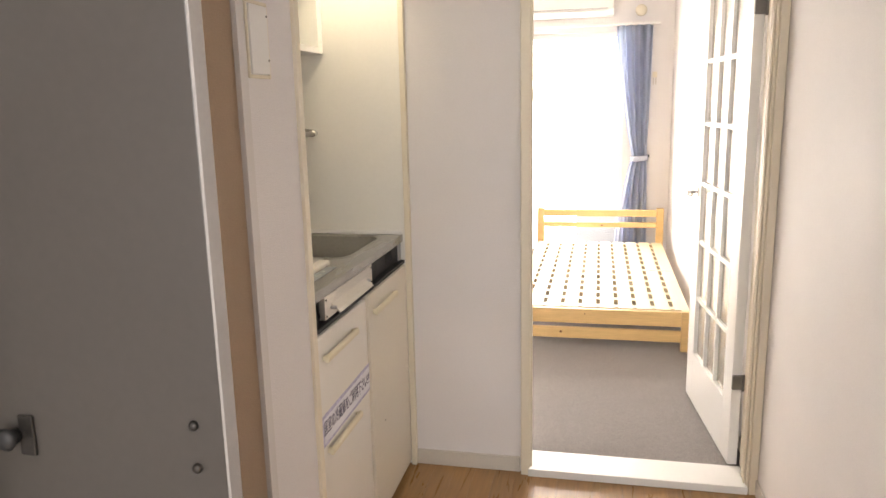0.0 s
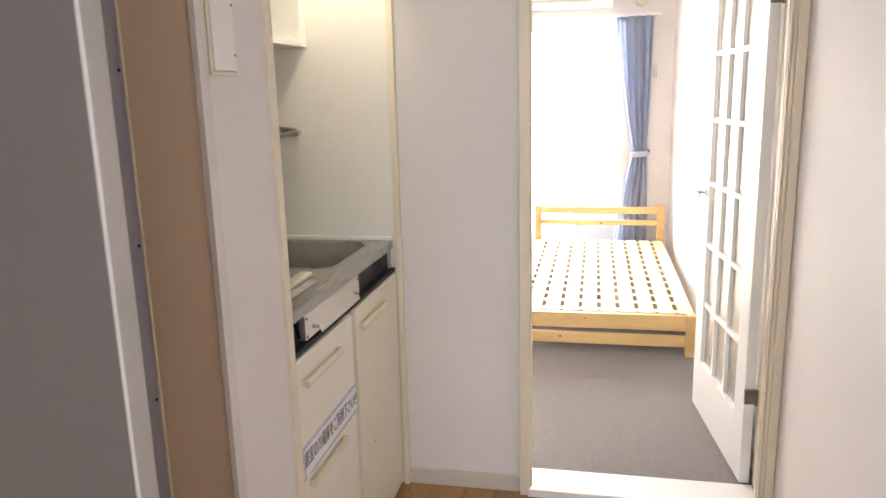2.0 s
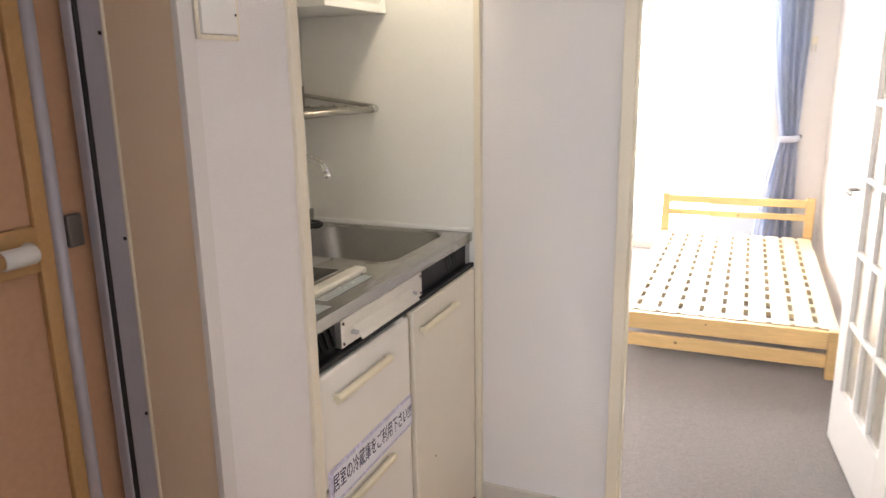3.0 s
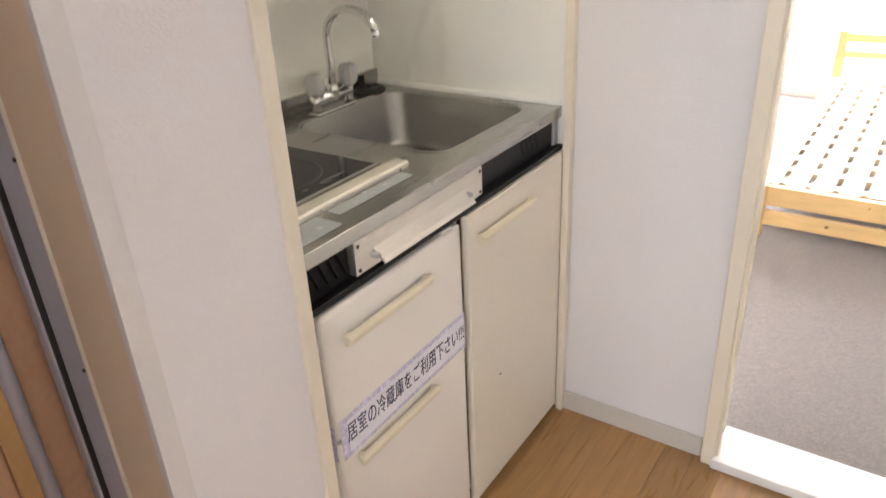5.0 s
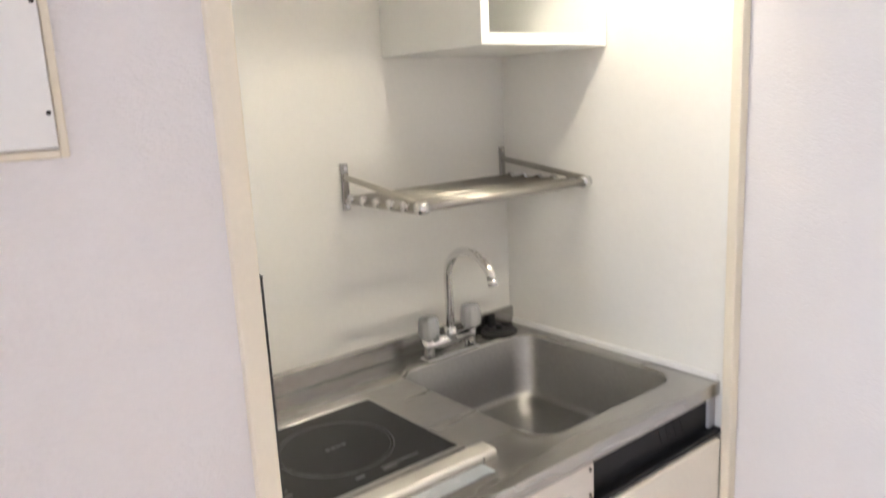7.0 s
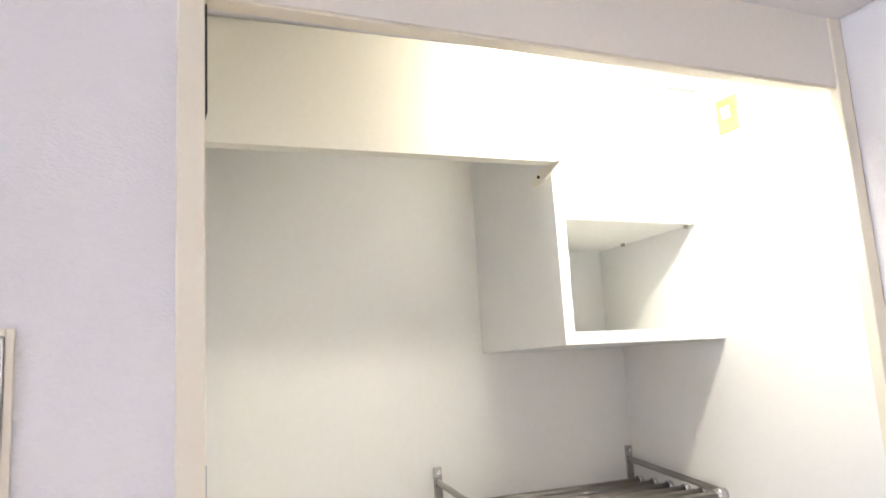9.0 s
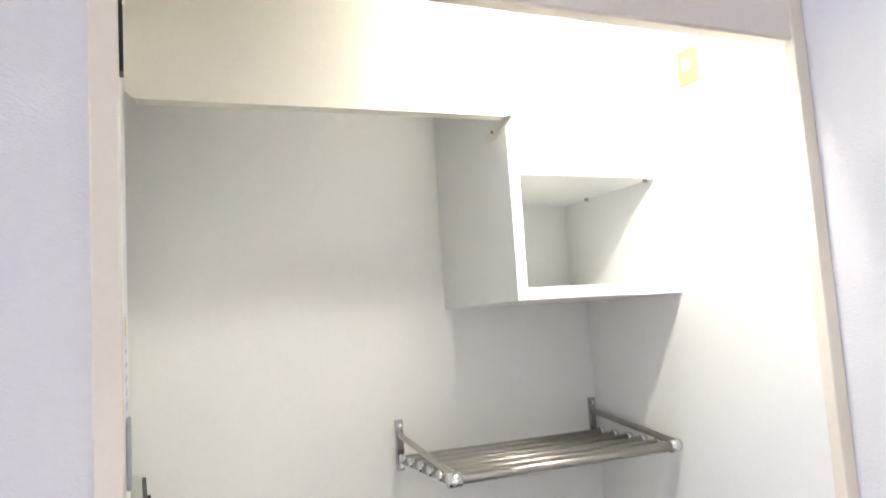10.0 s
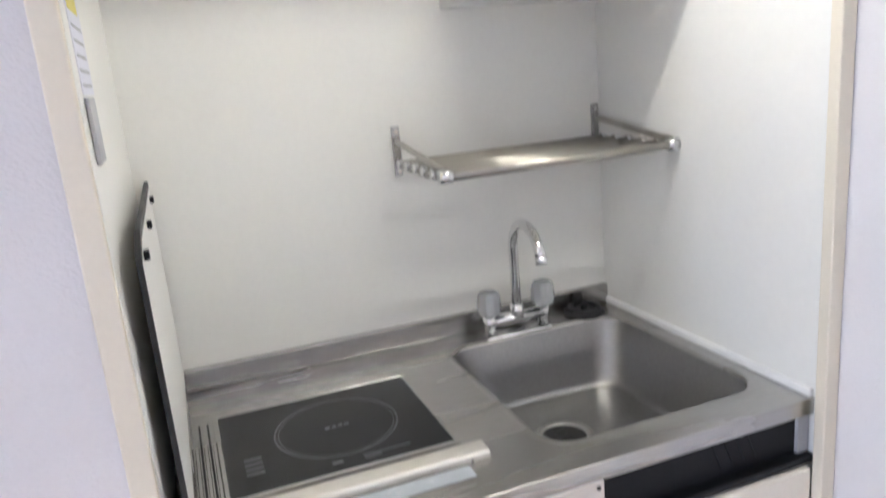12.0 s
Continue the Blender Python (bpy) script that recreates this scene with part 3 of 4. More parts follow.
def pull(parent, y0, y1, z, x):
    """A long cream plastic pull with two feet."""
    h = part("handle", prism([(x + 0.008, z - 0.008), (x + 0.018, z - 0.008), (x + 0.020, z + 0.004), (x + 0.016, z + 0.010), (x + 0.008, z + 0.010)], "y", y0, y1, 0.002), HANDLE, parent, "long cream plastic pull")
    for y in (y0 + 0.004, y1 - 0.016):
        part("foot", box(x, x + 0.012, y, y + 0.012, z - 0.006, z + 0.008, 0.002), HANDLE, h)


XD = -0.455         # cupboard fronts


def fridge():
    t = thing("mini_fridge", (-0.70, 2.147, 0.0), "cream built-in mini fridge taped shut with a label", "fridge")
    y0, y1 = 1.944, 2.350
    part("body", box(-1.00, XD - 0.032, y0 + 0.003, y1 - 0.003, 0.035, 0.782, 0.004), FRIDGE, t)
    up = part("freezer_door", box(XD - 0.028, XD, y0, y1, 0.536, 0.783, 0.007, 3), FRIDGE, t, "short upper fridge door")
    low = part("fridge_door", box(XD - 0.028, XD, y0, y1, 0.048, 0.530, 0.007, 3), FRIDGE, t, "tall lower fridge door")
    part("gasket", box(XD - 0.032, XD - 0.027, y0 + 0.008, y1 - 0.008, 0.055, 0.775), GREYPLATE, t)
    pull(up, 1.985, 2.226, 0.724, XD)
    pull(low, 1.985, 2.226, 0.472, XD)
    for y in (y0 + 0.04, y1 - 0.04):
        part("foot", tube([(-0.50, y, 0.0), (-0.50, y, 0.036)], 0.012, 12), RUBBER, t)
    part("hinge_cap", box(-0.49, XD - 0.004, 2.290, 2.325, 0.783, 0.788, 0.001), WHITE, t, "small white hinge cap")
    part("kick_plate", box(-0.52, -0.50, y0, y1, 0.004, 0.036), BLACK, t)


def notice():
    t = thing("notice_strip", (XD, 2.16, 0.49), "white paper strip with handwritten-style navy Japanese lettering, taped on", "label")
    ya, yb = 1.955, 2.349
    # the strip hangs a little lower at one end
    def strip(x0, x1, za, zb, ya, yb, mat, name, label=""):
        part(name, prism([(ya, za), (yb, za + 0.006), (yb, zb + 0.006), (ya, zb)], "x", x0, x1), mat, t, label)
    strip(XD + 0.0002, XD + 0.0007, 0.490, 0.576, ya, yb, TAPE, "tape", "shiny lilac-tinted clear tape")
    strip(XD + 0.0007, XD + 0.0013, 0.499, 0.566, ya + 0.018, yb - 0.004, PAPER, "paper")
    writing("居室の冷蔵庫をご利用下さい!!!", 0.0435, INK, t, (XD + 0.0016, 2.157, 0.5365), (90, 0, 90), squeeze=0.625, offset=0.0)
    part("tape_end", box(XD - 0.028, XD - 0.001, 1.9425, 1.9438, 0.496, 0.570), TAPE, t)


def sink_cabinet():
    t = thing("sink_cabinet", (-0.70, 2.59, 0.0), "cream laminate cupboard under the sink, closed", "cabinet")
    part("side_panel", box(-1.00, XD - 0.024, 2.353, 2.370, 0.0, 0.788), LAMINATE, t)
    part("carcass", boxes((-1.00, XD - 0.022, 2.370, 2.812, 0.05, 0.07), (-1.00, -0.985, 2.370, 2.812, 0.07, 0.70), (-1.00, XD - 0.022, 2.795, 2.812, 0.07, 0.788)), LAMINATE, t)
    door = part("door", box(XD - 0.019, XD, 2.376, 2.811, 0.022, 0.785, 0.003), LAMINATE, t, "plain cream cupboard door")
    pull(door, 2.406, 2.640, 0.725, XD)
    part("screw_hole", tube([(XD - 0.0005, 2.497, 0.328), (XD + 0.0006, 2.497, 0.328)], 0.003, 10), DARKMETAL, door)
    part("plinth", box(-0.50, -0.488, 2.370, 2.804, 0.0, 0.022), BLACK, t)
    part("foot", tube([(-0.478, 2.362, 0.0), (-0.478, 2.362, 0.012)], 0.010, 12), DULLSTEEL, t)


def tap():
    t = thing("tap", (-0.965, 2.575, ZC), "chrome swan-neck mixer tap with clear knobs", "tap")
    bar = tube([(-0.962, 2.513, ZC + 0.034), (-0.962, 2.63, ZC + 0.034)], 0.014, 16, flat=0.9)
    part("body", bar, CHROME, t, "", True)
    part("base_plate", box(-0.978, -0.946, 2.500, 2.646, ZC + 0.0005, ZC + 0.007, 0.003, 3), CHROME, t)
    for y in (2.513, 2.632):
        part("riser", tube([(-0.962, y, ZC + 0.01), (-0.962, y, ZC + 0.052)], 0.013, 16), CHROME, t, "", True)
        rows = []
        bm = bmesh.new()
        prof = ((0.0155, 0.050), (0.021, 0.054), (0.0235, 0.066), (0.0225, 0.086), (0.019, 0.098), (0.013, 0.101))
        sides = 40
        for r, z in prof:
            rows.append([bm.verts.new((-0.958 + (r + 0.0009 * math.cos(10 * a)) * math.cos(a), y + (r + 0.0009 * math.cos(10 * a)) * math.sin(a), ZC + z)) for a in (2 * math.pi * k / sides for k in range(sides))])
        for a, b in zip(rows, rows[1:]):
            for k in range(sides):
                bm.faces.new((a[k], a[(k + 1) % sides], b[(k + 1) % sides], b[k]))
        bm.faces.new(rows[0][::-1])
        bm.faces.new(rows[-1])
        part("knob", bm, ACRYLIC, t, "fluted pale acrylic knob", True)
    pts = [(-0.958, 2.573, ZC + 0.03), (-0.958, 2.573, ZC + 0.10), (-0.958, 2.573, ZC + 0.176)]
    dx, dy = 0.185, -0.034
    for i in range(1, 13):
        a = math.pi * 0.82 * i / 12
        f = (1 - math.cos(a)) / 2
        pts.append((-0.958 + dx * f, 2.573 + dy * f, ZC + 0.176 + 0.068 * math.sin(a)))
    e = pts[-1]
    pts.append((e[0] + 0.003, e[1], e[2] - 0.012))
    part("spout", tube(pts, 0.0095, 16), CHROME, t, "curved chrome spout", True)
    part("nozzle", tube([(e[0] + 0.003, e[1], e[2] - 0.010), (e[0] + 0.006, e[1], e[2] - 0.022)], 0.0102, 16), CHROME, t, "", True)
    part("collar", tube([(-0.958, 2.573, ZC + 0.036), (-0.958, 2.573, ZC + 0.062)], 0.0135, 16), CHROME, t, "", True)


def drain_lid():
    t = thing("sink_strainer_lid", (-0.985, 2.745, ZC), "black rubber drain lid lying by the sink", "drain lid")
    part("disc", tube([(-0.988, 2.745, ZC + 0.0008), (-0.988, 2.745, ZC + 0.006), (-0.988, 2.745, ZC + 0.009)], 0.03, 30, radii=[0.042, 0.044, 0.040]), RUBBER, t, "", True)
    part("raised_ring", ring((-0.988, 2.745, ZC + 0.009), "z", 0.026, 0.036, 0.005), RUBBER, t, "", True)
    part("grip", tube([(-0.988, 2.745, ZC + 0.008), (-0.988, 2.745, ZC + 0.020)], 0.008, 14), RUBBER, t)
    part("chain_post", box(-1.018, -1.010, 2.735, 2.755, ZC + 0.001, ZC + 0.040, 0.002), RUBBER, t)


def splash_board():
    t = thing("splash_guard", (-0.75, A0, 0.90), "white splash board with a black rubber edge against the wall", "splash guard")
    y0 = A0 + 0.011
    part("board", prism([(-1.020, 0.930), (-0.490, 0.930), (-0.490, 1.262), (-0.550, 1.272), (-1.020, 1.272)], "y", y0 + 0.008, y0 + 0.012), PANEL, t)
    part("front_edge", box(-0.487, -0.479, y0 + 0.006, y0 + 0.012, ZC + 0.001, 1.268, 0.001), RUBBER, t, "black rubber edge")
    part("top_edge", prism([(-0.489, 1.258), (-0.478, 1.268), (-0.550, 1.283), (-1.020, 1.283), (-1.020, 1.273), (-0.550, 1.273)], "y", y0 + 0.006, y0 + 0.012), RUBBER, t, "black rubber edge")
    part("rest", box(-1.000, -0.500, y0 + 0.007, y0 + 0.013, ZC + 0.0005, 0.930), STEEL, t, "steel foot rail")
    for x in (-0.535, -0.73, -0.97):
        part("clip", box(x, x + 0.014, y0 + 0.012, y0 + 0.018, 1.254, 1.264, 0.001), BLACK, t)


def rack():
    t = thing("dish_rack", (AB, 2.59, 1.24), "steel rod drying rack on two wall brackets", "rack")
    ya, yb = 2.377, 2.812
    zt, zr = 1.326, 1.254
    for y in (ya, yb):
        br = part("bracket", box(AB + 0.0005, AB + 0.007, y - 0.006, y + 0.010, zr - 0.022, zt, 0.002), STEEL, t, "upright steel wall bracket")
        part("arm", tube([(AB + 0.006, y + 0.002, zr - 0.003), (-0.780, y + 0.002, zr - 0.003)], 0.0045, 8, flat=1.4), DULLSTEEL, br)
        part("strut", tube([(AB + 0.006, y + 0.002, zt - 0.028), (-0.780, y + 0.002, zr + 0.010)], 0.0045, 8, flat=1.4), DULLSTEEL, br)
        for z in (zt - 0.010, zr - 0.013):
            part("screw", tube([(AB + 0.007, y + 0.002, z), (AB + 0.009, y + 0.002, z)], 0.004, 10), CHROME, br)
        part("end_cap", tube([(-0.780, y - 0.009, zr + 0.003), (-0.780, y + 0.012, zr + 0.003)], 0.0115, 16), CHROME, br, "", True)
    n = 6
    for i in range(n):
        x = AB + 0.030 + i * 0.225 / (n - 1)
        r = 0.0085 if i == n - 1 else 0.0068
        rod = part("rod", tube([(x, ya - 0.004, zr + 0.003), (x, yb + 0.006, zr + 0.003)], r, 12), DULLSTEEL, t, "", True)
        if i < n - 1:
            for y in (ya - 0.003, yb + 0.004):
                part("rod_end", tube([(x, y - 0.004, zr + 0.003), (x, y + 0.004, zr + 0.003)], 0.0095, 12), CHROME, rod, "", True)


def wall_cabinet():
    t = thing("wall_cabinet", (-0.88, 2.66, 1.53), "white melamine wall cabinet with an open niche", "cabinet")
    x0, x1, y0, y1, z0, z1 = AB + 0.001, -0.733, 2.490, A1 - 0.002, 1.530, CEIL - 0.004
    zs = 1.737
    part("side_panel", box(x0, x1, y0, y0 + 0.020, z0, z1, 0.001), CABWHITE, t)
    part("side_panel", box(x0, x1, y1 - 0.040, y1, z0, z1, 0.001), CABWHITE, t)
    part("bottom_board", box(x0, x1, y0 + 0.020, y1 - 0.040, z0, z0 + 0.021, 0.001), CABWHITE, t)
    part("shelf_board", box(x0, x1, y0 + 0.020, y1 - 0.040, zs, zs + 0.016, 0.001), CABWHITE, t)
    part("back_board", box(x0, x0 + 0.004, y0 + 0.020, y1 - 0.040, z0 + 0.021, z1), CABWHITE, t)
    part("front_panel", box(x1 - 0.016, x1 + 0.001, y0 + 0.002, y1 - 0.002, zs + 0.002, z1, 0.001), CABWHITE, t, "plain white upper front")
    for x, y in ((-0.745, y1 - 0.052), (-0.93, y1 - 0.052)):
        part("shelf_pin", tube([(x, y, zs - 0.006), (x, y, zs)], 0.004, 8), DULLSTEEL, t)


def hood():
    t = thing("hood_panel", (-0.68, 2.19, 1.80), "cream painted curved hood panel over the hob", "hood")
    z0, z1 = 1.813, CEIL - 0.004
    def xat(y):
        return -0.690 + 0.024 * ((y - 1.93) / 0.54)
    outline = [(1.9145, z1), (1.9145, z0 + 0.020), (1.9175, z0 + 0.008), (1.9245, z0 + 0.002), (1.936, z0), (2.452, z0), (2.462, z0 + 0.002), (2.470, z0 + 0.010), (2.470, z1)]
    bm = bmesh.new()
    fr, bk = [], []
    for y, z in outline:
        fr.append(bm.verts.new((xat(y), y, z)))
        bk.append(bm.verts.new((xat(y) - 0.003, y, z)))
    bm.faces.new(fr)
    bm.faces.new(bk[::-1])
    for i in range(len(fr)):
        j = (i + 1) % len(fr)
        bm.faces.new((fr[i], bk[i], bk[j], fr[j]))
    part("front_panel", bm, HOODPAINT, t)
    part("bottom_lip", prism([(-0.692, 1.930), (-0.668, 2.455), (-0.690, 2.455), (-0.714, 1.930)], "z", z0, z0 + 0.003), HOODPAINT, t)
    br = part("end_bracket", prism([(-0.669, z0 + 0.002), (-0.669, z0 + 0.020), (-0.76, z0 - 0.002), (-0.76, z0 - 0.018), (-0.74, z0 - 0.020)], "y", 2.466, 2.470), HOODPAINT, t, "small folded end bracket")
    part("rivet", tube([(-0.735, 2.464, z0 - 0.006), (-0.735, 2.4665, z0 - 0.006)], 0.003, 8), DARKMETAL, br)


def gap_shade():
    # no part here: a black strip draws the dark of the open gap
    t = thing("gap_shade", (-0.47, A0, 1.75), "black strip standing in for the shaded gap beside the hood", "seal")
    part("strip", box(-0.476, -0.455, A0, A0 + 0.004, 1.765, CEIL - 0.003, 0.001), RUBBER, t)


def strip_lamp():
    t = thing("strip_light", (-0.50, 2.51, 1.90), "fluorescent strip light behind the lintel", "lamp")
    part("housing", box(-0.530, XL - 0.022, 2.376, 2.812, CEIL - 0.018, CEIL - 0.002, 0.003), WHITE, t)
    part("end_block", box(-0.520, XL - 0.022, 2.376, 2.388, LINT + 0.045, CEIL - 0.002, 0.002), WHITE, t, "white end block")
    part("end_block", box(-0.520, XL - 0.022, 2.802, 2.812, LINT + 0.02, CEIL - 0.002, 0.002), WHITE, t)
    part("tube", tube([(-0.4795, 2.390, 1.960), (-0.4795, 2.800, 1.960)], 0.0135, 16), TUBE, t, "glowing fluorescent tube", True)


def alcove_bits():
    s = thing("switch_plate", (-0.66, A1, 1.90), "pale yellow pull switch plate on the panel", "switch")
    part("plate", box(-0.688, -0.640, A1 - 0.006, A1 - 0.0005, 1.892, 1.955, 0.002), AGED, s)
    part("button", box(-0.674, -0.654, A1 - 0.010, A1 - 0.006, 1.915, 1.938, 0.002), HANDLE, s)
    o = thing("wall_socket", (-0.52, A0, 1.36), "grey metal socket plate beside the hob", "socket")
    part("plate", box(-0.540, -0.480, A0 + 0.0005, A0 + 0.005, 1.362, 1.426, 0.0015), GREYPLATE, o)
    c = thing("care_label", (-0.50, A0, 1.40), "white printed care label with a yellow corner", "label")
    part("paper", box(-0.60, -0.482, A0 + 0.0003, A0 + 0.001, 1.428, 1.53), PAPER, c)
    part("yellow_mark", box(-0.575, -0.490, A0 + 0.001, A0 + 0.0015, 1.508, 1.526), YELLOW, c, "yellow warning strip")
    part("print_lines", boxes(*[(-0.585, -0.495, A0 + 0.001, A0 + 0.0014, 1.436 + i * 0.014, 1.439 + i * 0.014) for i in range(5)]), GREYPLATE, c)


worktop()
hob()
fascia()
fridge()
notice()
sink_cabinet()
tap()
drain_lid()
splash_board()
rack()
wall_cabinet()
hood()
gap_shade()
strip_lamp()
alcove_bits()


# ---- glazed room door, open ----
def room_door():
    d = tagged(new("door_room"), "white glazed lattice door standing open into the bedroom", "door", kind="structure")
    d.location = (0.738, 2.975, 0.0)
    d.rotation_euler = (0, 0, radians(6.0))
    W, T, H = 0.690, 0.034, 1.86
    # the leaf lies along local +y, its far side towards +x
    def leaf_part(name, bm, mat, parent=d, label="", smooth=False):
        ob = mesh(name, bm, mat, smooth)
        ob.parent = parent
        if label:
            tagged(ob, label)
        return ob
    s, g0, g1 = 0.105, 0.245, 1.745
    leaf_part("hinge_stile", box(-T, 0, 0, s, 0.022, H, 0.002), WHITE)
    leaf_part("lock_stile", box(-T, 0, W - s, W, 0.022, H, 0.002), WHITE)
    leaf_part("bottom_rail", box(-T, 0, s, W - s, 0.022, g0, 0.001), WHITE)
    leaf_part("top_rail", box(-T, 0, s, W - s, g1, H, 0.001), WHITE)
    cols, rows = 3, 6
    cw, rh = (W - 2 * s) / cols, (g1 - g0) / rows
    for i in range(1, cols):
        leaf_part("glazing_bar", box(-T + 0.004, -0.004, s + i * cw - 0.009, s + i * cw + 0.009, g0, g1, 0.002), WHITE)
    for j in range(1, rows):
        for i in range(cols):
            leaf_part("glazing_bar", box(-T + 0.004, -0.004, s + i * cw + (0.009 if i else 0), s + (i + 1) * cw - (0.009 if i < cols - 1 else 0), g0 + j * rh - 0.009, g0 + j * rh + 0.009, 0.002), WHITE)
    for i in range(cols):
        for j in range(rows):
            p = leaf_part("pane", box(-T / 2 - 0.002, -T / 2 + 0.002, s + i * cw + 0.004, s + (i + 1) * cw - 0.004, g0 + j * rh + 0.004, g0 + (j + 1) * rh - 0.004), FROST)
            p.visible_shadow = False
    h = leaf_part("door_handle", tube([(-T, W - 0.05, 0.955), (-T - 0.045, W - 0.05, 0.955), (-T - 0.050, W - 0.06, 0.955), (-T - 0.050, W - 0.150, 0.955)], 0.008, 12), CHROME, d, "brushed steel lever handle", True)
    leaf_part("rose", tube([(-T, W - 0.05, 0.955), (-T - 0.008, W - 0.05, 0.955)], 0.022, 20), CHROME, h)
    for z in (0.345, 1.640):
        k = leaf_part("hinge", box(-T - 0.001, 0.004, -0.012, 0.001, z - 0.026, z + 0.026, 0.001), HINGE, d, "steel butt hinge")
        leaf_part("knuckle", tube([(0.004, -0.010, z - 0.03), (0.004, -0.010, z + 0.03)], 0.006, 12), HINGE, k)


room_door()


# ---- bed ----
def bed():
    t = thing("bed_frame", (0.235, 5.2, 0.012), "bare pine single bed frame with slatted base", "bed")
    x0, x1, y0, y1 = -0.262, 0.722, 4.225, 6.215
    F = 0.012
    for x in (x0, x1 - 0.055):
        part("foot_post", box(x, x + 0.055, y0, y0 + 0.045, F, 0.236, 0.004), PINE, t)
        part("head_post", box(x, x + 0.055, y1 - 0.045, y1, F, 0.505, 0.004), PINE, t)
        part("side_rail", box(x + 0.012, x + 0.040, y0 + 0.045, y1 - 0.045, 0.120, 0.222, 0.003), PINE, t)
    low = part("foot_rail", box(x0 + 0.055, x1 - 0.055, y0 + 0.010, y0 + 0.034, 0.062, 0.124, 0.004), PINE, t)
    top = part("foot_rail", box(x0 + 0.055, x1 - 0.055, y0 + 0.006, y0 + 0.036, 0.150, 0.232, 0.004), PINE, t)
    part("knot", tube([(0.03, y0 + 0.0098, 0.098), (0.03, y0 + 0.0092, 0.098)], 0.007, 12), KNOT, low)
    part("knot", tube([(0.16, y0 + 0.0058, 0.205), (0.16, y0 + 0.0052, 0.205)], 0.004, 12), KNOT, top)
    for za, zb in ((0.350, 0.392), (0.438, 0.492)):
        r = part("head_rail", box(x0 + 0.055, x1 - 0.055, y1 - 0.034, y1 - 0.010, za, zb, 0.004), PINE, t)
    part("knot", tube([(0.25, y1 - 0.0342, 0.366), (0.25, y1 - 0.0348, 0.366)], 0.008, 12), KNOT, r)
    # cross slats under lengthwise boards
    n = 13
    for i in range(n):
        y = y0 + 0.075 + i * (y1 - y0 - 0.19) / (n - 1)
        part("cross_slat", box(x0 + 0.040, x1 - 0.040, y, y + 0.044, 0.205, 0.2308, 0.001), PINEPALE, t)
    cols = 10
    w = (x1 - x0 - 0.004) / cols
    for i in range(cols):
        for ya, yb in ((y0 + 0.040, 5.185), (5.189, y1 - 0.048)):
            part("slat_board", box(x0 + 0.002 + i * w + 0.011, x0 + 0.002 + (i + 1) * w - 0.011, ya, yb, 0.231, 0.236, 0.0015), PINEPALE, t)


bed()


# ---- window, curtain, air conditioner ----
def window():
    w = tagged(new("window_1"), "bright white aluminium sliding balcony window", "window", kind="structure")
    w.location = (-0.47, RY1, 0)
    y0, y1 = RY1 + 0.03, RY1 + 0.09
    part("window_frame", boxes((WX0, WX0 + 0.04, y0, y1, WZ0, WZ1), (WX1 - 0.04, WX1, y0, y1, WZ0, WZ1), (WX0 + 0.04, WX1 - 0.04, y0, y1, WZ0, WZ0 + 0.04), (WX0 + 0.04, WX1 - 0.04, y0, y1, WZ1 - 0.04, WZ1), bevel=0.002), WHITE, w)
    mid = (WX0 + WX1) / 2
    part("meeting_stile", box(mid - 0.025, mid + 0.025, y0 + 0.005, y1 - 0.005, WZ0 + 0.04, WZ1 - 0.04, 0.002), WHITE, w)
    for a, b in ((WX0 + 0.04, mid - 0.025), (mid + 0.025, WX1 - 0.04)):
        p = part("pane", box(a, b, y0 + 0.028, y0 + 0.033, WZ0 + 0.04, WZ1 - 0.04), GLASS, w)
        p.visible_shadow = False


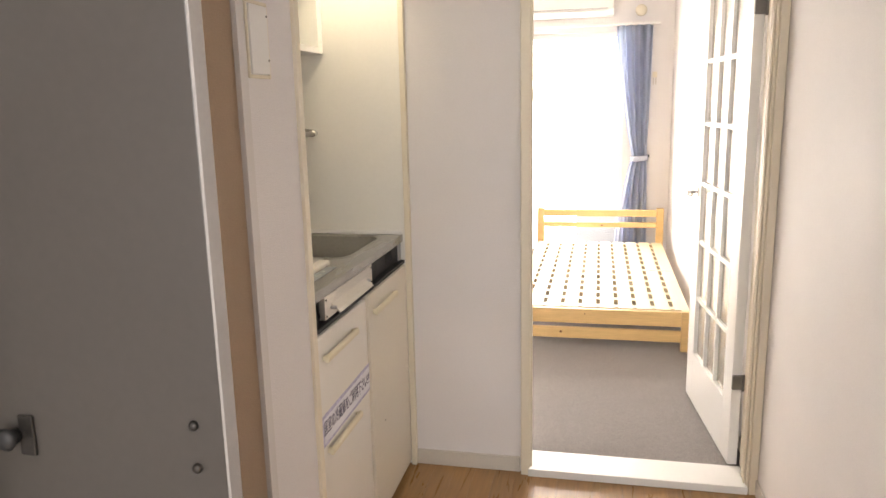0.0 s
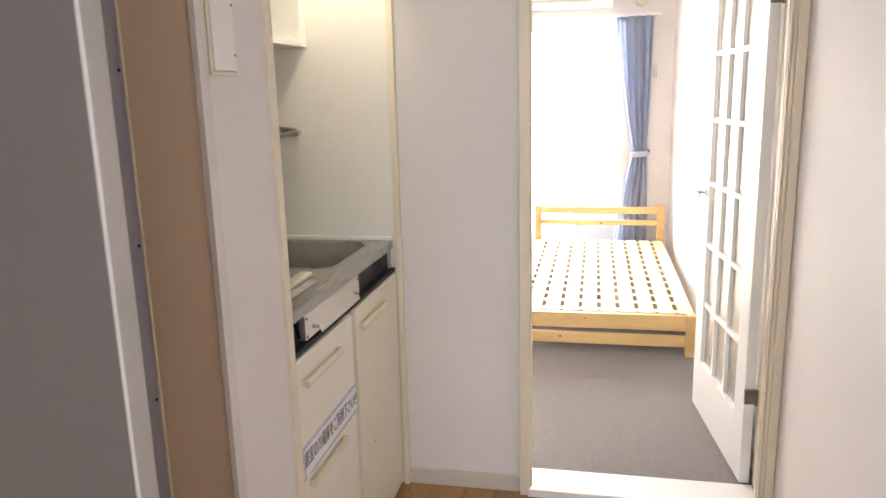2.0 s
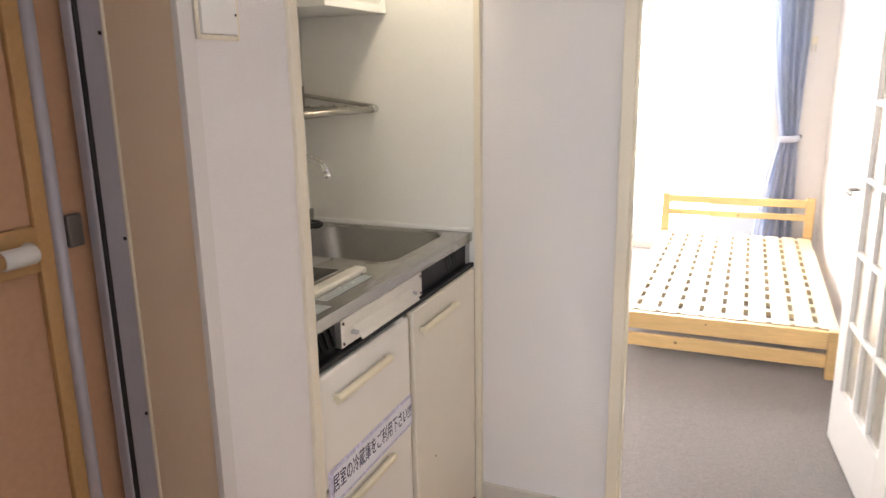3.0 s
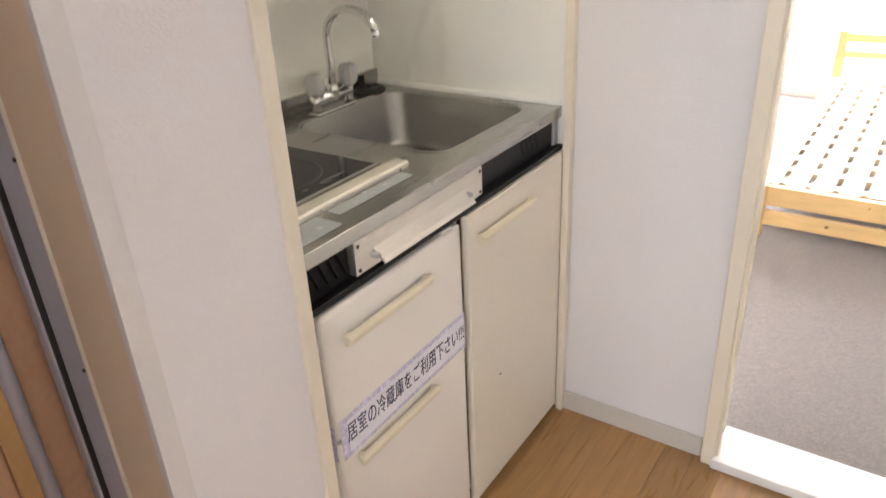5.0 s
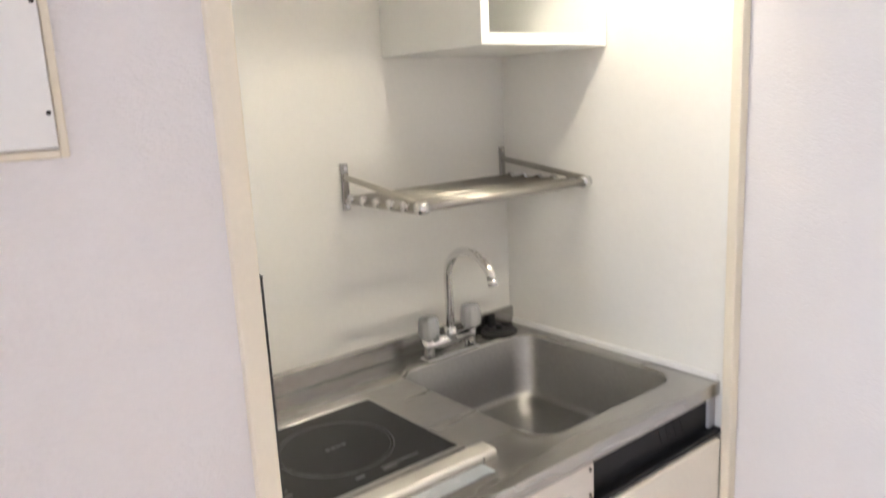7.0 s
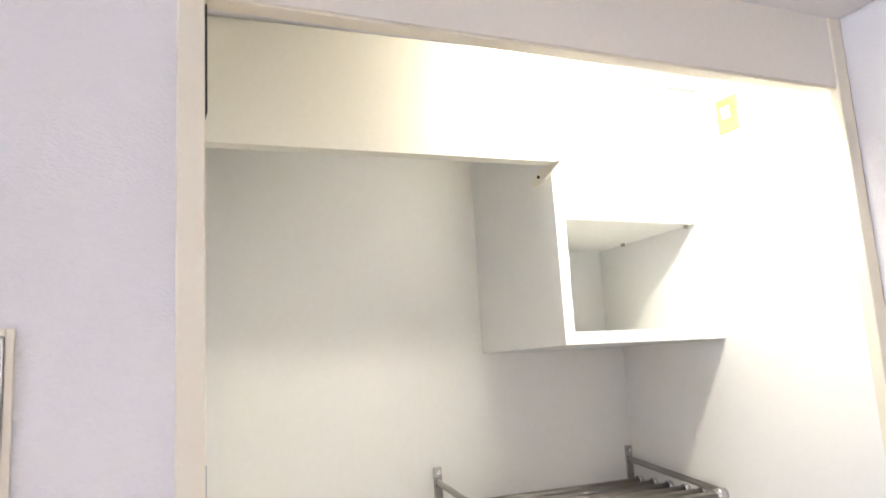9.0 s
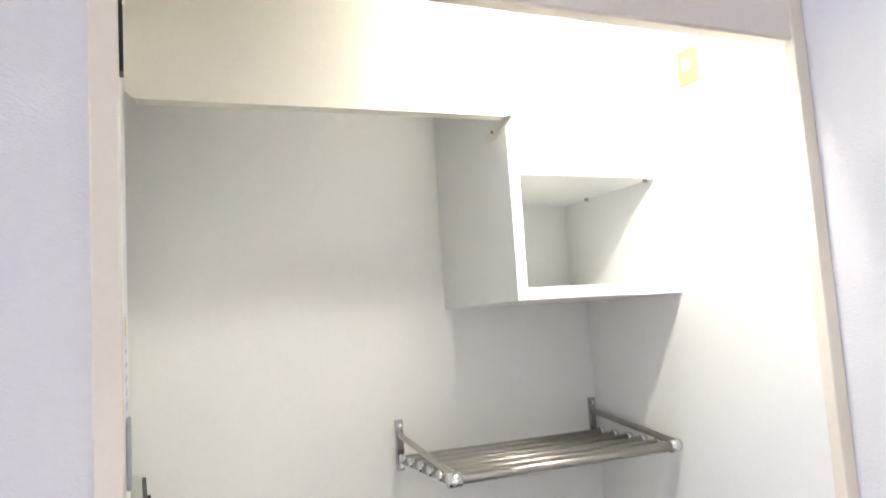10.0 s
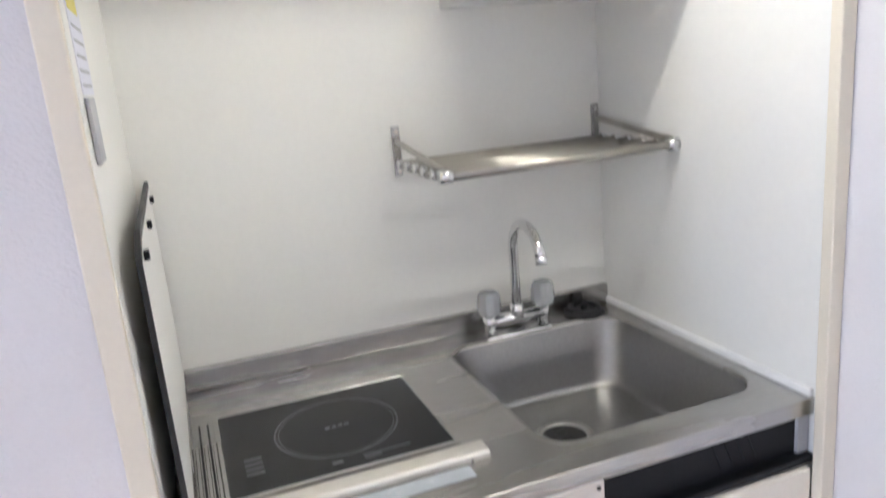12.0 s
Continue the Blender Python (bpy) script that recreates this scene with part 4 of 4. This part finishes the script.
def curtain():
    t = thing("curtain", (0.47, RY1 - 0.09, 0.03), "slate blue curtain drawn aside and tied back", "curtain")
    zt, ztie, zb = 1.915, 0.885, 0.060
    bm = bmesh.new()
    nz, nu = 40, 72
    rows = []
    for j in range(nz + 1):
        z = zt + (zb - zt) * j / nz
        if z > ztie:
            f = (zt - z) / (zt - ztie)
            e = f ** 1.5
            xa, xb = 0.335 + 0.142 * e, 0.612 - 0.022 * e
        else:
            f = (ztie - z) / (ztie - zb)
            e = min(1.0, f * 1.25) ** 0.7
            xa, xb = 0.477 - 0.125 * e, 0.590 + 0.02 * e
        wide = (xb - xa) / 0.26
        row = []
        for i in range(nu + 1):
            u = i / nu
            ph = 2 * math.pi * 4.5 * u + 0.7 * math.sin(3 * u + z)
            dep = 0.038 * (0.45 + 0.55 * wide) * math.sin(ph) + 0.006 * math.sin(2.3 * ph + 2 * z)
            row.append(bm.verts.new((xa + (xb - xa) * u, RY1 - 0.085 + dep, z)))
        rows.append(row)
    for a, b in zip(rows, rows[1:]):
        for k in range(nu):
            bm.faces.new((a[k], a[k + 1], b[k + 1], b[k]))
    cl = part("cloth", bm, CURTAIN, t, "", True)
    so = cl.modifiers.new("thickness", "SOLIDIFY")
    so.thickness = 0.002
    part("tie_band", tube([(0.534 + 0.064 * math.cos(a), RY1 - 0.085 + 0.046 * math.sin(a), 0.880 + 0.006 * math.cos(a)) for a in (2 * math.pi * k / 24 for k in range(25))], 0.006, 8, flat=4.0), TIE, t, "pale lilac tie-back band", True)
    part("hook", box(0.592, 0.614, RY1 - 0.060, RY1 - 0.001, 0.885, 0.905, 0.002), DARKMETAL, t, "dark tie-back hook")
    r = thing("curtain_rail", (-0.4, RY1 - 0.06, 1.92), "white double curtain rail over the window", "rail")
    part("rail", box(-1.45, 0.665, RY1 - 0.105, RY1 - 0.075, 1.918, 1.936, 0.002), WHITE, r)
    for x in (-1.3, -0.4, 0.55):
        part("bracket", box(x, x + 0.015, RY1 - 0.105, RY1 - 0.001, 1.936, 1.944, 0.001), WHITE, r)


def air_conditioner():
    t = thing("air_conditioner", (0.05, RY1, 1.97), "white wall-mounted air conditioner over the window", "air conditioner")
    x0, x1 = -0.475, 0.310
    part("body", prism([(RY1 - 0.001, 1.995), (RY1 - 0.150, 1.995), (RY1 - 0.205, 2.035), (RY1 - 0.210, 2.255), (RY1 - 0.001, 2.265)], "x", x0, x1, 0.008), WHITE, t)
    part("louvre", prism([(RY1 - 0.150, 1.990), (RY1 - 0.202, 2.028), (RY1 - 0.206, 2.024), (RY1 - 0.152, 1.985)], "x", x0 + 0.03, x1 - 0.05), WHITE, t, "white air outlet louvre")
    part("outlet_gap", box(x0 + 0.03, x1 - 0.05, RY1 - 0.2115, RY1 - 0.207, 2.038, 2.043), GREYPLATE, t)
    c = thing("pipe_cap", (0.52, RY1, 2.03), "round cream wall sleeve cap", "pipe cap")
    part("cap", tube([(0.52, RY1, 2.035), (0.52, RY1 - 0.012, 2.035), (0.52, RY1 - 0.02, 2.035)], 0.035, 28, radii=[0.045, 0.044, 0.036]), TRIM, c, "", True)
    s = thing("wall_hook", (0.69, RY1, 1.50), "small pale plate with two hooks", "hook")
    part("plate", box(0.620, 0.657, RY1 - 0.006, RY1 - 0.0005, 1.515, 1.560, 0.002), TRIM, s)
    for x in (0.624, 0.644):
        part("prong", box(x, x + 0.008, RY1 - 0.020, RY1 - 0.0005, 1.460, 1.514, 0.002), SKIRT, s)


window()
curtain()
air_conditioner()
structure("balcony_floor", box(-3.0, 2.2, RY1 + 0.121, 8.6, -0.15, -0.02), CONCRETE, "pale concrete balcony slab", "balcony")
structure("balcony_wall", box(0.02, 2.2, 7.15, 7.25, -0.02, 0.44), CONCRETE, "low blue-grey balcony wall", "balcony")
structure("ground", box(-400, 400, 8.61, 800, -3.2, -3.0), CONCRETE, "grey paved ground outside the building", "ground")

# ---- floor planks, last ----
floor = structure("floor", box(XL - 0.6, XR, YE, 2.834, -0.012, -0.0035), JOINT, "warm oak-effect plank floor in the corridor", "floor")


def planks():
    w, length = 0.0765, 0.91
    meshes = {}
    rng = random.Random(4)
    def plank_mesh(l):
        key = round(l, 3)
        if key not in meshes:
            bm = box(0.0003, w - 0.0003, 0.0003, l - 0.0003, -0.0034, 0.0, 0.0004, 1)
            me = bpy.data.meshes.new("plank")
            bm.to_mesh(me)
            bm.free()
            me.materials.append(PLANK)
            meshes[key] = me
        return meshes[key]
    x = XL + 0.0 - 0.0765
    i = 0
    while x + w < XR + 0.02:
        y = YE - [0.0, 0.303, 0.607][i % 3]
        while y < 2.834:
            a, b = max(y, YE), min(y + length, 2.834)
            if b - a > 0.02:
                ob = new("plank", plank_mesh(b - a))
                ob.location = (min(x, XR - w), a, 0.0)
                ob.parent = floor
            y += length
        x += w
        i += 1


planks()
